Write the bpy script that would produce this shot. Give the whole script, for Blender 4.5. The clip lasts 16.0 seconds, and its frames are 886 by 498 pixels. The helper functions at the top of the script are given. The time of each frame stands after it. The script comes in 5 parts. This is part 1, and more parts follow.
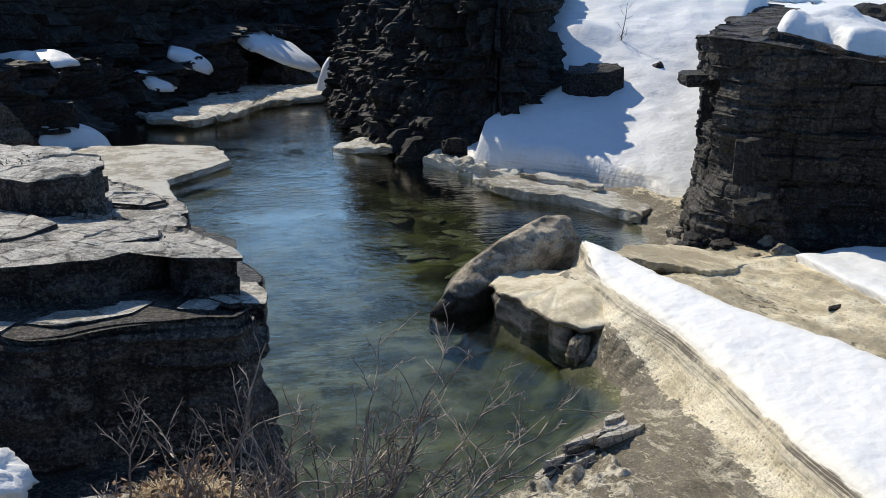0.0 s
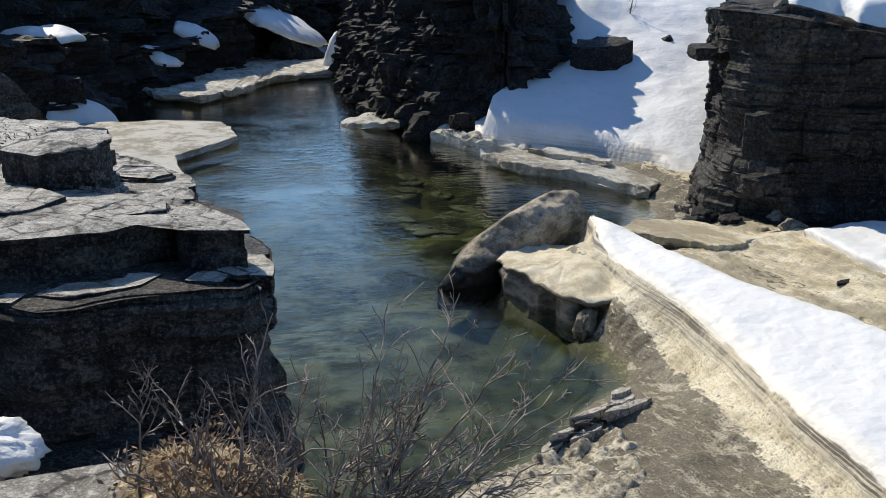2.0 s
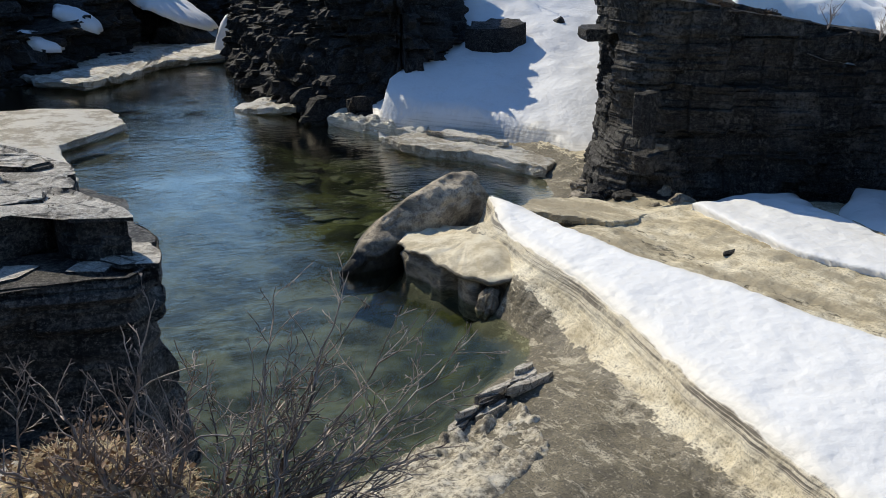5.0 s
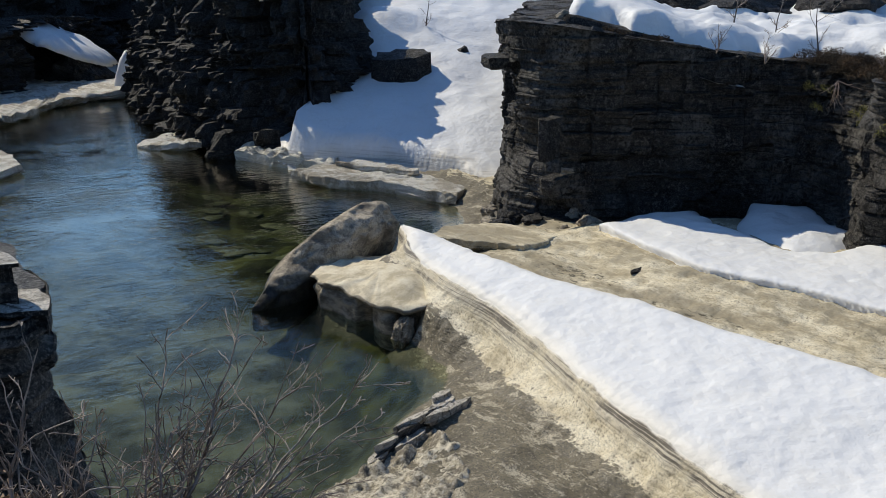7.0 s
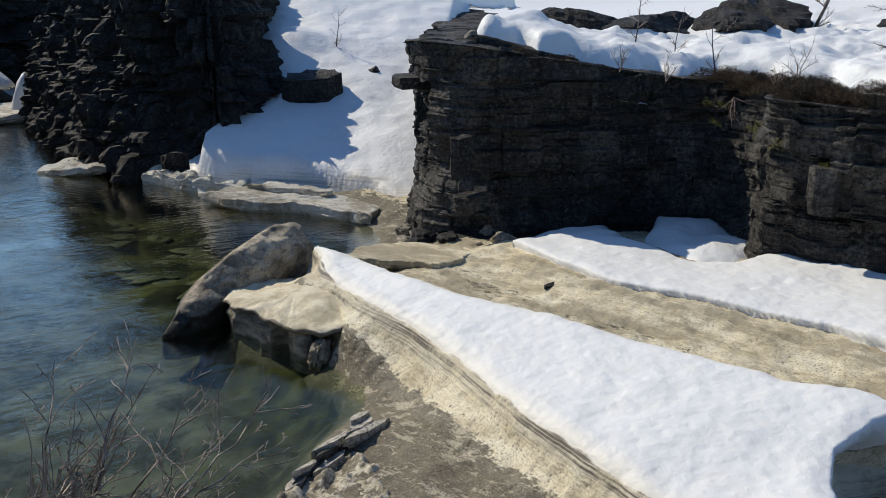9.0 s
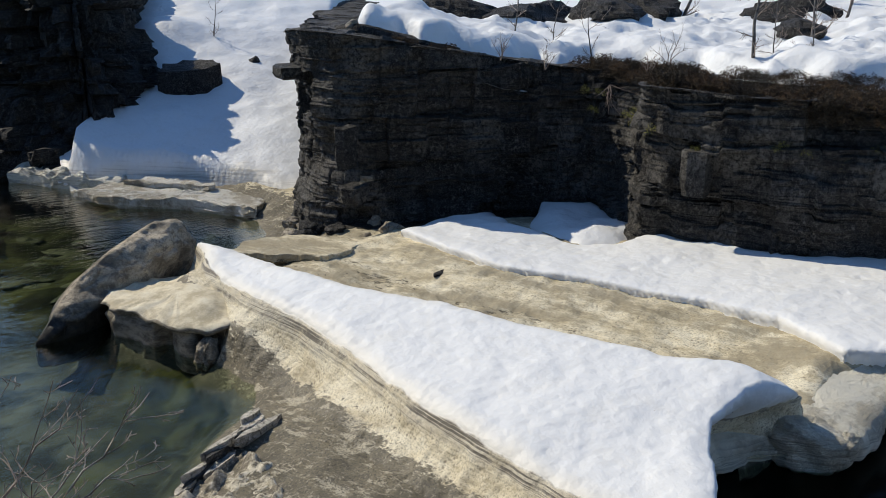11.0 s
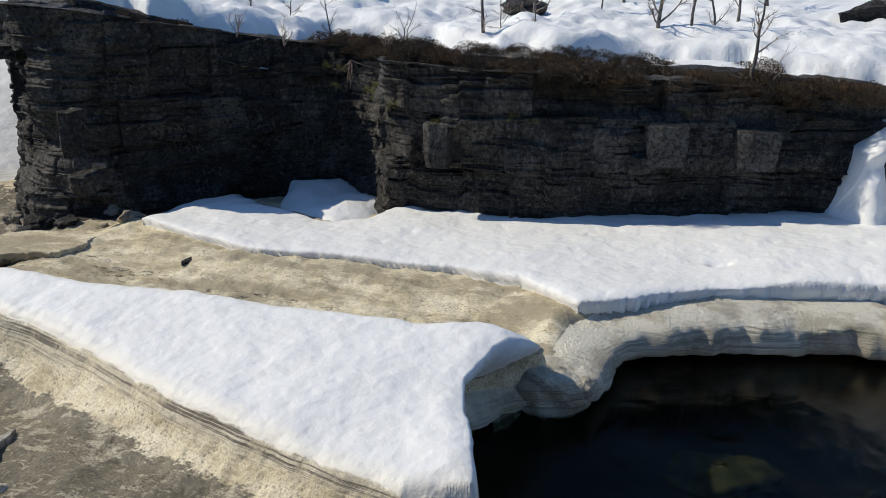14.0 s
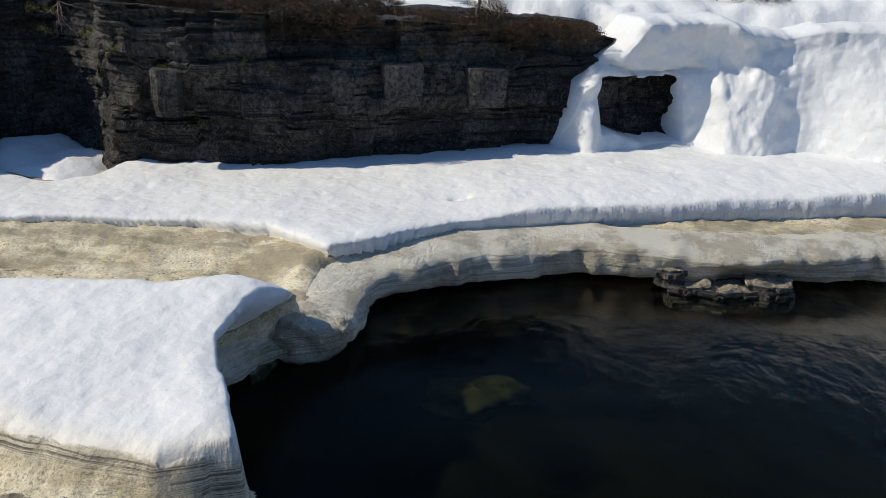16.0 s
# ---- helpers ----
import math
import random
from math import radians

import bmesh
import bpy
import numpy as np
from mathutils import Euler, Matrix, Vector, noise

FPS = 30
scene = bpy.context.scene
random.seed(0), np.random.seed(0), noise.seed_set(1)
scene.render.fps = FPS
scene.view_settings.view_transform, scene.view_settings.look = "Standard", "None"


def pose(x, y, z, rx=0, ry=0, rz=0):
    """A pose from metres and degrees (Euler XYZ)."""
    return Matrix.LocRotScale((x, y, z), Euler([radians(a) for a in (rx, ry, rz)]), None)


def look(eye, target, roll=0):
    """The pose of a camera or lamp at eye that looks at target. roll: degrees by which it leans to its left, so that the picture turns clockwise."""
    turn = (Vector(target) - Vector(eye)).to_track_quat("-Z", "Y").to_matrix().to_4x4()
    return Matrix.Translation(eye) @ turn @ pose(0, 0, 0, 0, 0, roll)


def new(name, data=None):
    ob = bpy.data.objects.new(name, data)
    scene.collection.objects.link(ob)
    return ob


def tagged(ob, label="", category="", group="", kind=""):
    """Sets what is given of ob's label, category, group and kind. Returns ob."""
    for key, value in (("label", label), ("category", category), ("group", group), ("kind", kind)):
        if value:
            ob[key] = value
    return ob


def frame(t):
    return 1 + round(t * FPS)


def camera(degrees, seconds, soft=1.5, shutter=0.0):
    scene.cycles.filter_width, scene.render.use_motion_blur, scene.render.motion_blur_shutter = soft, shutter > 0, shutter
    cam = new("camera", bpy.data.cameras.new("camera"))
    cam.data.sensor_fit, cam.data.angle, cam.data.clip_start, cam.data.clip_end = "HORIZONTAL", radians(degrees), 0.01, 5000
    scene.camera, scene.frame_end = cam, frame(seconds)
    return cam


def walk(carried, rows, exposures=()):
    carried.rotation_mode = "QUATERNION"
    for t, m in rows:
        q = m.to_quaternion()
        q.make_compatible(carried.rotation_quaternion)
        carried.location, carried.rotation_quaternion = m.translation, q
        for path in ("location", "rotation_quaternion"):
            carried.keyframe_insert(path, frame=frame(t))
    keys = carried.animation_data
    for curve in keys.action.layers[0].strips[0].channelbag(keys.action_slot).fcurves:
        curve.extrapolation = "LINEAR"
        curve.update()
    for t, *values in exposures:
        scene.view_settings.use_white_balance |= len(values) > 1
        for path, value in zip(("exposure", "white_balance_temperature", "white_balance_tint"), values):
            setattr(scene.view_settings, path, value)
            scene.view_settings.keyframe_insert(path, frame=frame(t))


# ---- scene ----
cam = camera(55.18, 16.0, 0.6)
# seconds, place, turn: a stand on the near bank, water level at z = 0
PATH = [
    (0.0, -0.000, -0.000, 6.000, 74.02, -0.37, 0.00),
    (0.5, 0.000, -0.003, 5.999, 73.79, -0.30, 0.28),
    (1.0, -0.000, -0.001, 5.995, 73.38, -0.21, 0.60),
    (1.5, 0.002, -0.005, 5.993, 72.95, -0.18, 0.81),
    (2.0, 0.005, -0.011, 5.989, 72.38, -0.16, 0.48),
    (2.5, 0.012, -0.013, 5.983, 71.63, -0.11, -0.18),
    (3.0, 0.015, -0.012, 5.980, 71.10, -0.06, -0.96),
    (3.5, 0.023, -0.017, 5.976, 70.82, -0.24, -2.27),
    (6.0, 0.074, -0.026, 5.975, 72.13, 0.17, -9.53),
    (6.5, 0.092, -0.032, 5.981, 72.66, 0.44, -11.30),
    (7.0, 0.093, -0.029, 5.982, 73.25, 0.30, -12.52),
    (7.5, 0.109, -0.025, 5.974, 73.76, 0.24, -13.67),
    (8.0, 0.111, -0.024, 5.971, 74.10, 0.15, -14.89),
    (8.5, 0.121, -0.038, 5.982, 74.32, 0.22, -16.39),
    (9.0, 0.138, -0.044, 5.981, 74.52, 0.27, -18.32),
    (11.5, 0.208, -0.035, 5.983, 73.62, 0.17, -27.84),
    (12.0, 0.236, -0.034, 5.980, 73.57, 0.19, -29.78),
    (12.5, 0.250, -0.042, 5.978, 73.40, 0.04, -32.04),
    (13.0, 0.275, -0.045, 5.979, 73.22, 0.00, -35.04),
    (13.5, 0.298, -0.060, 5.973, 72.88, -0.21, -38.93),
    (14.0, 0.308, -0.055, 5.961, 72.35, -0.59, -42.70),
    (14.5, 0.328, -0.069, 5.963, 71.62, -0.94, -46.77),
    (15.0, 0.344, -0.074, 5.948, 70.87, -1.00, -50.92),
    (15.5, 0.368, -0.087, 5.943, 69.69, -1.05, -55.15),
    (16.0, 0.398, -0.085, 5.923, 69.03, -1.87, -59.85),
]
walk(cam, [(t, pose(x, y, z, rx, ry, rz)) for t, x, y, z, rx, ry, rz in PATH], [(0.0, 0.10, 6640, 6), (3.5, 0.10, 6640, 6), (7.0, -0.17, 6640, 6), (13.0, -0.19, 6640, 6), (16.0, -0.22, 6640, 6)])

# ---------------------------------------------------------------- light
SUN_AZ, SUN_EL = -36.0, 44.0
sun_dir = Vector((math.sin(radians(SUN_AZ)) * math.cos(radians(SUN_EL)), math.cos(radians(SUN_AZ)) * math.cos(radians(SUN_EL)), math.sin(radians(SUN_EL))))
world = bpy.data.worlds.new("sky")
scene.world = world
world.use_nodes = True
wn = world.node_tree.nodes
sky = wn.new("ShaderNodeTexSky")
sky.sky_type, sky.sun_disc = "NISHITA", False
sky.sun_elevation, sky.sun_rotation = radians(SUN_EL), radians(SUN_AZ % 360)
wn["Background"].inputs["Strength"].default_value = 0.15
sky.ozone_density, sky.dust_density, sky.altitude = 8.0, 0.2, 800
world.node_tree.links.new(sky.outputs[0], wn["Background"].inputs["Color"])
sun = new("sun", bpy.data.lights.new("sun", "SUN"))
sun.data.energy, sun.data.angle, sun.data.color = 4.2, radians(0.5), (1.0, 0.905, 0.77)
sun.matrix_world = look(sun_dir * 60, (0, 0, 0))


# ---------------------------------------------------------------- materials
class Mat:
    """A node material with short ways to add nodes."""

    def __init__(self, name):
        self.m = bpy.data.materials.new(name)
        self.m.use_nodes = True
        self.n, self.l = self.m.node_tree.nodes, self.m.node_tree.links
        self.b = self.n["Principled BSDF"]
        self.pos = self.n.new("ShaderNodeNewGeometry").outputs["Position"]

    def put(self, value, socket):
        if hasattr(value, "links"):
            self.l.new(value, socket)
        elif isinstance(value, tuple) and len(value) == 3:
            socket.default_value = (*value, 1)
        else:
            socket.default_value = value

    def stretch(self, sx, sy, sz):
        k = self.n.new("ShaderNodeMapping")
        k.inputs["Scale"].default_value = (sx, sy, sz)
        self.l.new(self.pos, k.inputs[0])
        return k.outputs[0]

    def grain(self, degrees, long, short):
        """Coordinates drawn out along one direction on the ground."""
        k = self.n.new("ShaderNodeMapping")
        k.vector_type = "TEXTURE"
        k.inputs["Rotation"].default_value = (0, 0, radians(degrees))
        k.inputs["Scale"].default_value = (long, short, 1)
        self.l.new(self.pos, k.inputs[0])
        return k.outputs[0]

    def noise(self, scale, detail=4.0, rough=0.55, where=None):
        k = self.n.new("ShaderNodeTexNoise")
        k.inputs["Scale"].default_value, k.inputs["Detail"].default_value, k.inputs["Roughness"].default_value = scale, detail, rough
        self.l.new(where or self.pos, k.inputs["Vector"])
        return k.outputs["Fac"]

    def voro(self, scale, where=None, feature="F1"):
        k = self.n.new("ShaderNodeTexVoronoi")
        k.feature = feature
        k.inputs["Scale"].default_value = scale
        self.l.new(where or self.pos, k.inputs["Vector"])
        return k.outputs["Distance"]

    def ramp(self, fac, *stops):
        k = self.n.new("ShaderNodeValToRGB")
        e = k.color_ramp.elements
        while len(e) < len(stops):
            e.new(0.5)
        for s, (p, c) in zip(e, stops):
            s.position, s.color = p, ((c, c, c, 1) if isinstance(c, (int, float)) else (*c, 1))
        self.put(fac, k.inputs[0])
        return k.outputs[0]

    def mix(self, fac, a, b, blend="MIX"):
        k = self.n.new("ShaderNodeMix")
        k.data_type, k.blend_type = "RGBA", blend
        self.put(fac, k.inputs[0])
        self.put(a, k.inputs[6])
        self.put(b, k.inputs[7])
        return k.outputs[2]

    def math(self, op, a, b=0.0, clamp=False):
        k = self.n.new("ShaderNodeMath")
        k.operation, k.use_clamp = op, clamp
        self.put(a, k.inputs[0])
        self.put(b, k.inputs[1])
        return k.outputs[0]

    def axis(self, i, vector=None):
        k = self.n.new("ShaderNodeSeparateXYZ")
        self.l.new(vector or self.pos, k.inputs[0])
        return k.outputs[i]

    def up(self):
        k = self.n.new("ShaderNodeNewGeometry")
        return self.axis(2, k.outputs["Normal"])

    def bump(self, height, strength, distance, after=None):
        k = self.n.new("ShaderNodeBump")
        k.inputs["Strength"].default_value, k.inputs["Distance"].default_value = strength, distance
        self.put(height, k.inputs["Height"])
        if after:
            self.l.new(after, k.inputs["Normal"])
        return k.outputs[0]

    def done(self, color, rough=0.8, normal=None, **more):
        self.put(color, self.b.inputs["Base Color"])
        self.put(rough, self.b.inputs["Roughness"])
        if normal:
            self.l.new(normal, self.b.inputs["Normal"])
        for key, value in more.items():
            self.put(value, self.b.inputs[key.replace("_", " ")])
        return self.m


def rock_material(name, low, high, lichen, scale=1.0, streak=6.0, relief=1.0, cracks=0.5, speck=1.0, gloss=0.22, bloom=0.0):
    """Layered schist: thin strata lines, dark blotches, pale lichen, cracks and fine grain."""
    k = Mat(name)
    strata = k.noise(3.0 * scale, 9, 0.75, k.stretch(0.7, 0.7, streak))
    blot = k.noise(0.8 * scale, 6, 0.62)
    grain = k.noise(30 * scale, 5, 0.8)
    patch = k.noise(5 * scale, 9, 0.8)
    crack = k.math("ADD", k.voro(1.6 * scale, k.stretch(1.0, 1.0, 0.45), "DISTANCE_TO_EDGE"), k.math("MULTIPLY", k.math("SUBTRACT", patch, 0.5), 0.35))
    line = k.ramp(crack, (0.0, 1.0), (0.035, 0.0))
    c = k.ramp(strata, (0.42, low), (0.57, high))
    c = k.mix(k.ramp(blot, (0.49, 0.0), (0.60, 0.7)), c, tuple(v * 0.7 for v in low))
    c = k.mix(k.math("MULTIPLY", k.ramp(patch, (0.53, 0.0), (0.59, 0.75)), k.ramp(blot, (0.40, 0.25 + 0.75 * (speck < 1)), (0.56, 1.0))), c, lichen)
    c = k.mix(k.ramp(grain, (0.42, 0.7 * speck), (0.49, 0.0)), c, tuple(v * 0.4 for v in low))
    c = k.mix(k.ramp(grain, (0.54, 0.0), (0.60, 0.8 * speck)), c, lichen)
    if bloom:
        veil = k.math("MULTIPLY", k.ramp(k.noise(0.75, 5, 0.6, k.stretch(1.0, 1.0, 0.6)), (0.50, 0.0), (0.58, bloom)), k.ramp(k.noise(11, 7, 0.8), (0.45, 0.0), (0.55, 1.0)))
        c = k.mix(veil, c, tuple(v * 0.8 for v in lichen))
    c = k.mix(k.math("MULTIPLY", line, cracks), c, tuple(v * 0.25 for v in low))
    h = k.math("ADD", k.math("MULTIPLY", strata, 0.8), k.math("ADD", k.math("MULTIPLY", grain, 0.4), k.math("MULTIPLY", patch, 0.5)))
    h = k.math("SUBTRACT", h, k.math("MULTIPLY", line, 0.5 * cracks))
    return k.done(c, k.ramp(blot, (0.3, 0.5), (0.7, 0.8)), k.bump(h, min(1.0, 0.95 * relief), 0.09 / scale), Specular_IOR_Level=gloss)


ROCK = rock_material("dark schist", (0.008, 0.0074, 0.0068), (0.040, 0.037, 0.034), (0.14, 0.132, 0.12), 1.6)
ROCK_E = rock_material("black lichened schist", (0.008, 0.0074, 0.0066), (0.042, 0.038, 0.034), (0.20, 0.188, 0.168), 1.9, 9.0, bloom=0.75)
# Ledge: lit tops and shaded flanks put into this pale and dark pair.
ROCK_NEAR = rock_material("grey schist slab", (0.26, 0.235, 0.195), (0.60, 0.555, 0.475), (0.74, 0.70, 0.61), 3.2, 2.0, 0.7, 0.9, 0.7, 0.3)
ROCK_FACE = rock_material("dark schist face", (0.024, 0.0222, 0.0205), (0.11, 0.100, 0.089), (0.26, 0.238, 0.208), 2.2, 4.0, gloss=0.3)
k = Mat("brown river boulder")
strata = k.noise(1.6, 8, 0.7, k.stretch(0.8, 0.8, 1.8))
mott = k.noise(7.0, 7, 0.75)
fine = k.noise(34, 4, 0.75)
# Shade of the boulder's front painted as near-black, smoother colour low down.
low_shade = k.ramp(k.math("ADD", k.axis(2), k.math("MULTIPLY", k.math("SUBTRACT", k.noise(1.3, 5, 0.65), 0.5), 0.7)), (0.34, 1.0), (0.62, 0.0))
c = k.ramp(strata, (0.40, (0.20, 0.168, 0.122)), (0.50, (0.38, 0.325, 0.24)), (0.58, (0.52, 0.45, 0.34)))
c = k.mix(k.ramp(mott, (0.42, 0.7), (0.50, 0.0)), c, (0.12, 0.10, 0.076))
c = k.mix(k.ramp(fine, (0.41, 0.5), (0.48, 0.0)), c, (0.10, 0.085, 0.065))
c = k.mix(low_shade, c, k.ramp(mott, (0.4, (0.012, 0.011, 0.009)), (0.6, (0.04, 0.036, 0.028))))
BOULDER = k.done(c, k.mix(low_shade, (0.8, 0.8, 0.8), (0.45, 0.45, 0.45)), k.bump(k.math("ADD", strata, k.math("ADD", k.math("MULTIPLY", mott, 0.5), k.math("MULTIPLY", fine, 0.2))), 0.7, 0.06), Specular_IOR_Level=0.3)
PALE = rock_material("pale silted rock", (0.19, 0.16, 0.12), (0.36, 0.315, 0.24), (0.50, 0.44, 0.335), 1.4, 1.6, 0.7, 0.6, 0.4, 0.3)
k = Mat("silt-draped rock")
cream = k.ramp(k.noise(2.4, 7, 0.72), (0.40, (0.48, 0.41, 0.275)), (0.52, (0.68, 0.60, 0.43)), (0.60, (0.76, 0.69, 0.52)))
bare = k.ramp(k.noise(3.0, 8, 0.72, k.stretch(0.8, 0.8, 2.2)), (0.40, (0.11, 0.094, 0.07)), (0.50, (0.24, 0.21, 0.16)), (0.58, (0.34, 0.30, 0.23)))
flat = k.ramp(k.math("ADD", k.up(), k.math("MULTIPLY", k.math("SUBTRACT", k.noise(4.0, 6, 0.7), 0.5), 0.5)), (0.55, 0.0), (0.75, 1.0))
DRAPED = k.done(k.mix(flat, bare, cream), 0.75, k.bump(k.math("ADD", k.noise(5, 8, 0.72), k.math("MULTIPLY", k.noise(40, 4, 0.7), 0.3)), 0.7, 0.04))


def snow_relief(k):
    """Soft melt hollows and coarse spring grains."""
    soft = k.noise(2.2, 3, 0.5)
    mid = k.noise(7.5, 4, 0.6)
    fine = k.noise(60, 4, 0.7)
    dent = k.ramp(k.voro(1.7), (0.03, 0.0), (0.11, 1.0))
    cups = k.n.new("ShaderNodeTexVoronoi")
    cups.feature = "SMOOTH_F1"
    cups.inputs["Scale"].default_value = 6.5
    k.l.new(k.pos, cups.inputs["Vector"])
    h = k.math("ADD", k.math("MULTIPLY", soft, 1.1), k.math("MULTIPLY", mid, 0.7))
    h = k.math("ADD", h, k.math("MULTIPLY", cups.outputs["Distance"], 0.35))
    h = k.math("ADD", h, k.math("MULTIPLY", dent, 0.12))
    return k.bump(k.math("ADD", h, k.math("MULTIPLY", fine, 0.035)), 0.33, 0.09)


def snow_colour(k):
    c = k.mix(k.ramp(k.noise(1.7, 8, 0.75), (0.51, 0.0), (0.62, 0.28)), (0.80, 0.805, 0.795), (0.71, 0.69, 0.635))
    return k.mix(k.ramp(k.voro(2.3), (0.015, 0.6), (0.035, 0.0)), c, (0.5, 0.47, 0.42))


k = Mat("old snow")
SNOW = k.done(snow_colour(k), 0.55, snow_relief(k))


def silt_colour(k):
    """Silt on ice: tan ground with darker washed streaks and grit."""
    big = k.noise(0.9, 6, 0.62)
    mid = k.noise(4.5, 7, 0.75)
    grit = k.noise(45, 4, 0.75)
    c = k.ramp(big, (0.42, (0.37, 0.305, 0.195)), (0.50, (0.52, 0.44, 0.29)), (0.58, (0.68, 0.595, 0.41)))
    c = k.mix(k.ramp(mid, (0.42, 0.6), (0.50, 0.0)), c, (0.25, 0.21, 0.155))
    return k.mix(k.ramp(grit, (0.40, 0.7), (0.48, 0.0)), c, (0.19, 0.16, 0.115)), mid, grit


def beach_colour(k):
    """Wet grey-brown silt with scattered cream crusts drawn out down the slope."""
    soft = k.noise(1.6, 5, 0.6)
    crust = k.noise(4.2, 7, 0.70, k.grain(-62, 1.9, 0.8))
    grit = k.noise(38, 4, 0.78)
    c = k.ramp(soft, (0.40, (0.115, 0.097, 0.060)), (0.60, (0.20, 0.170, 0.110)))
    c = k.mix(k.ramp(k.noise(9.0, 6, 0.7, k.grain(-62, 2.2, 0.9)), (0.40, 0.55), (0.50, 0.0)), c, (0.075, 0.064, 0.046))
    crisp = k.math("ADD", crust, k.math("MULTIPLY", k.math("SUBTRACT", soft, 0.5), 0.35))
    c = k.mix(k.ramp(crisp, (0.555, 0.0), (0.60, 0.85)), c, (0.50, 0.445, 0.325))
    c = k.mix(k.ramp(k.noise(16.0, 6, 0.75), (0.54, 0.0), (0.60, 0.55)), c, (0.40, 0.355, 0.26))
    c = k.mix(k.ramp(grit, (0.41, 0.85), (0.49, 0.0)), c, (0.05, 0.043, 0.032))
    return c, k.math("ADD", k.math("MULTIPLY", k.ramp(crisp, (0.53, 0.0), (0.62, 1.0)), 0.35), k.math("ADD", k.math("MULTIPLY", crust, 0.6), k.math("MULTIPLY", grit, 0.25)))


def cream_colour(k):
    """Dry cream silt on ice: long washed streaks, melt pocks and grit."""
    streak = k.noise(2.2, 8, 0.74, k.grain(-62, 3.0, 1.0))
    pock = k.voro(12.0)
    grit = k.noise(36, 4, 0.78)
    spots = k.noise(2.6, 5, 0.65)
    c = k.ramp(streak, (0.36, (0.38, 0.32, 0.20)), (0.44, (0.57, 0.49, 0.325)), (0.52, (0.70, 0.62, 0.44)), (0.60, (0.78, 0.71, 0.53)))
    c = k.mix(k.math("MULTIPLY", k.ramp(pock, (0.14, 0.85), (0.30, 0.0)), k.ramp(spots, (0.44, 0.0), (0.53, 1.0))), c, (0.24, 0.20, 0.138))
    c = k.mix(k.ramp(grit, (0.41, 0.65), (0.49, 0.0)), c, (0.24, 0.20, 0.14))
    return c, k.math("ADD", k.math("MULTIPLY", streak, 0.5), k.math("ADD", k.math("MULTIPLY", pock, 0.45), k.math("MULTIPLY", grit, 0.3)))


k = Mat("silty ice")
beach, low_relief = beach_colour(k)
cream, high_relief = cream_colour(k)
level = k.math("ADD", k.axis(2), k.math("MULTIPLY", k.math("SUBTRACT", k.noise(1.1, 6, 0.7), 0.5), 0.22))
inland = k.math("ADD", k.axis(0), k.math("MULTIPLY", k.axis(1), 0.19))
level = k.math("SUBTRACT", k.math("ADD", level, k.ramp(k.math("MULTIPLY", inland, 0.1), (0.56, 0.0), (0.62, 0.3))), 0.3)
fleck = k.math("MULTIPLY", k.math("SUBTRACT", k.noise(6.5, 7, 0.74, k.grain(-62, 1.8, 0.8)), 0.5), 0.7)
dry = k.ramp(k.math("ADD", level, fleck), (0.40, 0.0), (0.43, 1.0))
wash = k.ramp(k.noise(1.4, 6, 0.7, k.grain(-62, 3.0, 1.0)), (0.44, 0.75), (0.55, 0.0))
cream = k.mix(wash, cream, (0.27, 0.228, 0.148))
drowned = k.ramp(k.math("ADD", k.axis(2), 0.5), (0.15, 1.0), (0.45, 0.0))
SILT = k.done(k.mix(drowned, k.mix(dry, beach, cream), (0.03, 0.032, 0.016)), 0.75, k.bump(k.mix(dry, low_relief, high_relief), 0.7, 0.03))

k = Mat("silty shore ice")
c, mid, grit = silt_colour(k)
SHORE = k.done(k.mix(k.ramp(k.noise(0.9, 7, 0.75), (0.44, 0.8), (0.53, 0.1)), (0.76, 0.735, 0.66), c), 0.55, k.bump(k.math("ADD", mid, k.noise(14, 5, 0.7)), 0.9, 0.14))

k = Mat("layered silty ice")
c, mid, grit = silt_colour(k)
c = k.mix(k.ramp(k.noise(0.9, 7, 0.75), (0.43, 0.6), (0.53, 0.05)), (0.82, 0.78, 0.655), c)
lines = k.noise(1.3, 6, 0.65, k.stretch(0.35, 0.35, 18))
steep = k.ramp(k.up(), (0.35, 1.0), (0.75, 0.0))
c = k.mix(k.math("MULTIPLY", steep, k.ramp(lines, (0.43, 0.55), (0.50, 0.0))), c, (0.25, 0.215, 0.16))
SHELF = k.done(c, 0.55, k.bump(k.math("ADD", k.math("ADD", mid, k.noise(16, 6, 0.75)), k.math("MULTIPLY", lines, 1.2)), 0.8, 0.10))

# a bank of snow whose melting flanks show silt layers; "edge" is the way in from the snow's rim
k = Mat("layered snow bank")
rim = k.n.new("ShaderNodeAttribute")
rim.attribute_name = "edge"
rim = k.math("ADD", rim.outputs["Fac"], k.math("MULTIPLY", k.math("SUBTRACT", k.noise(2.2, 5, 0.6), 0.5), 0.10))
beach, low_relief = beach_colour(k)
cream, high_relief = cream_colour(k)
lines = k.noise(1.0, 6, 0.65, k.stretch(0.30, 0.30, 30))
worn = k.ramp(k.noise(1.5, 6, 0.7), (0.40, 0.25), (0.52, 1.0))
shift = k.math("ADD", rim, 0.5)
band = k.math("MULTIPLY", worn, k.ramp(shift, (0.36, 0.0), (0.41, 1.0), (0.485, 1.0), (0.51, 0.0)))
cream = k.mix(k.math("MULTIPLY", band, 0.45), cream, (0.62, 0.58, 0.49))
cream = k.mix(k.math("MULTIPLY", band, k.ramp(lines, (0.45, 0.95), (0.52, 0.0))), cream, (0.13, 0.112, 0.088))
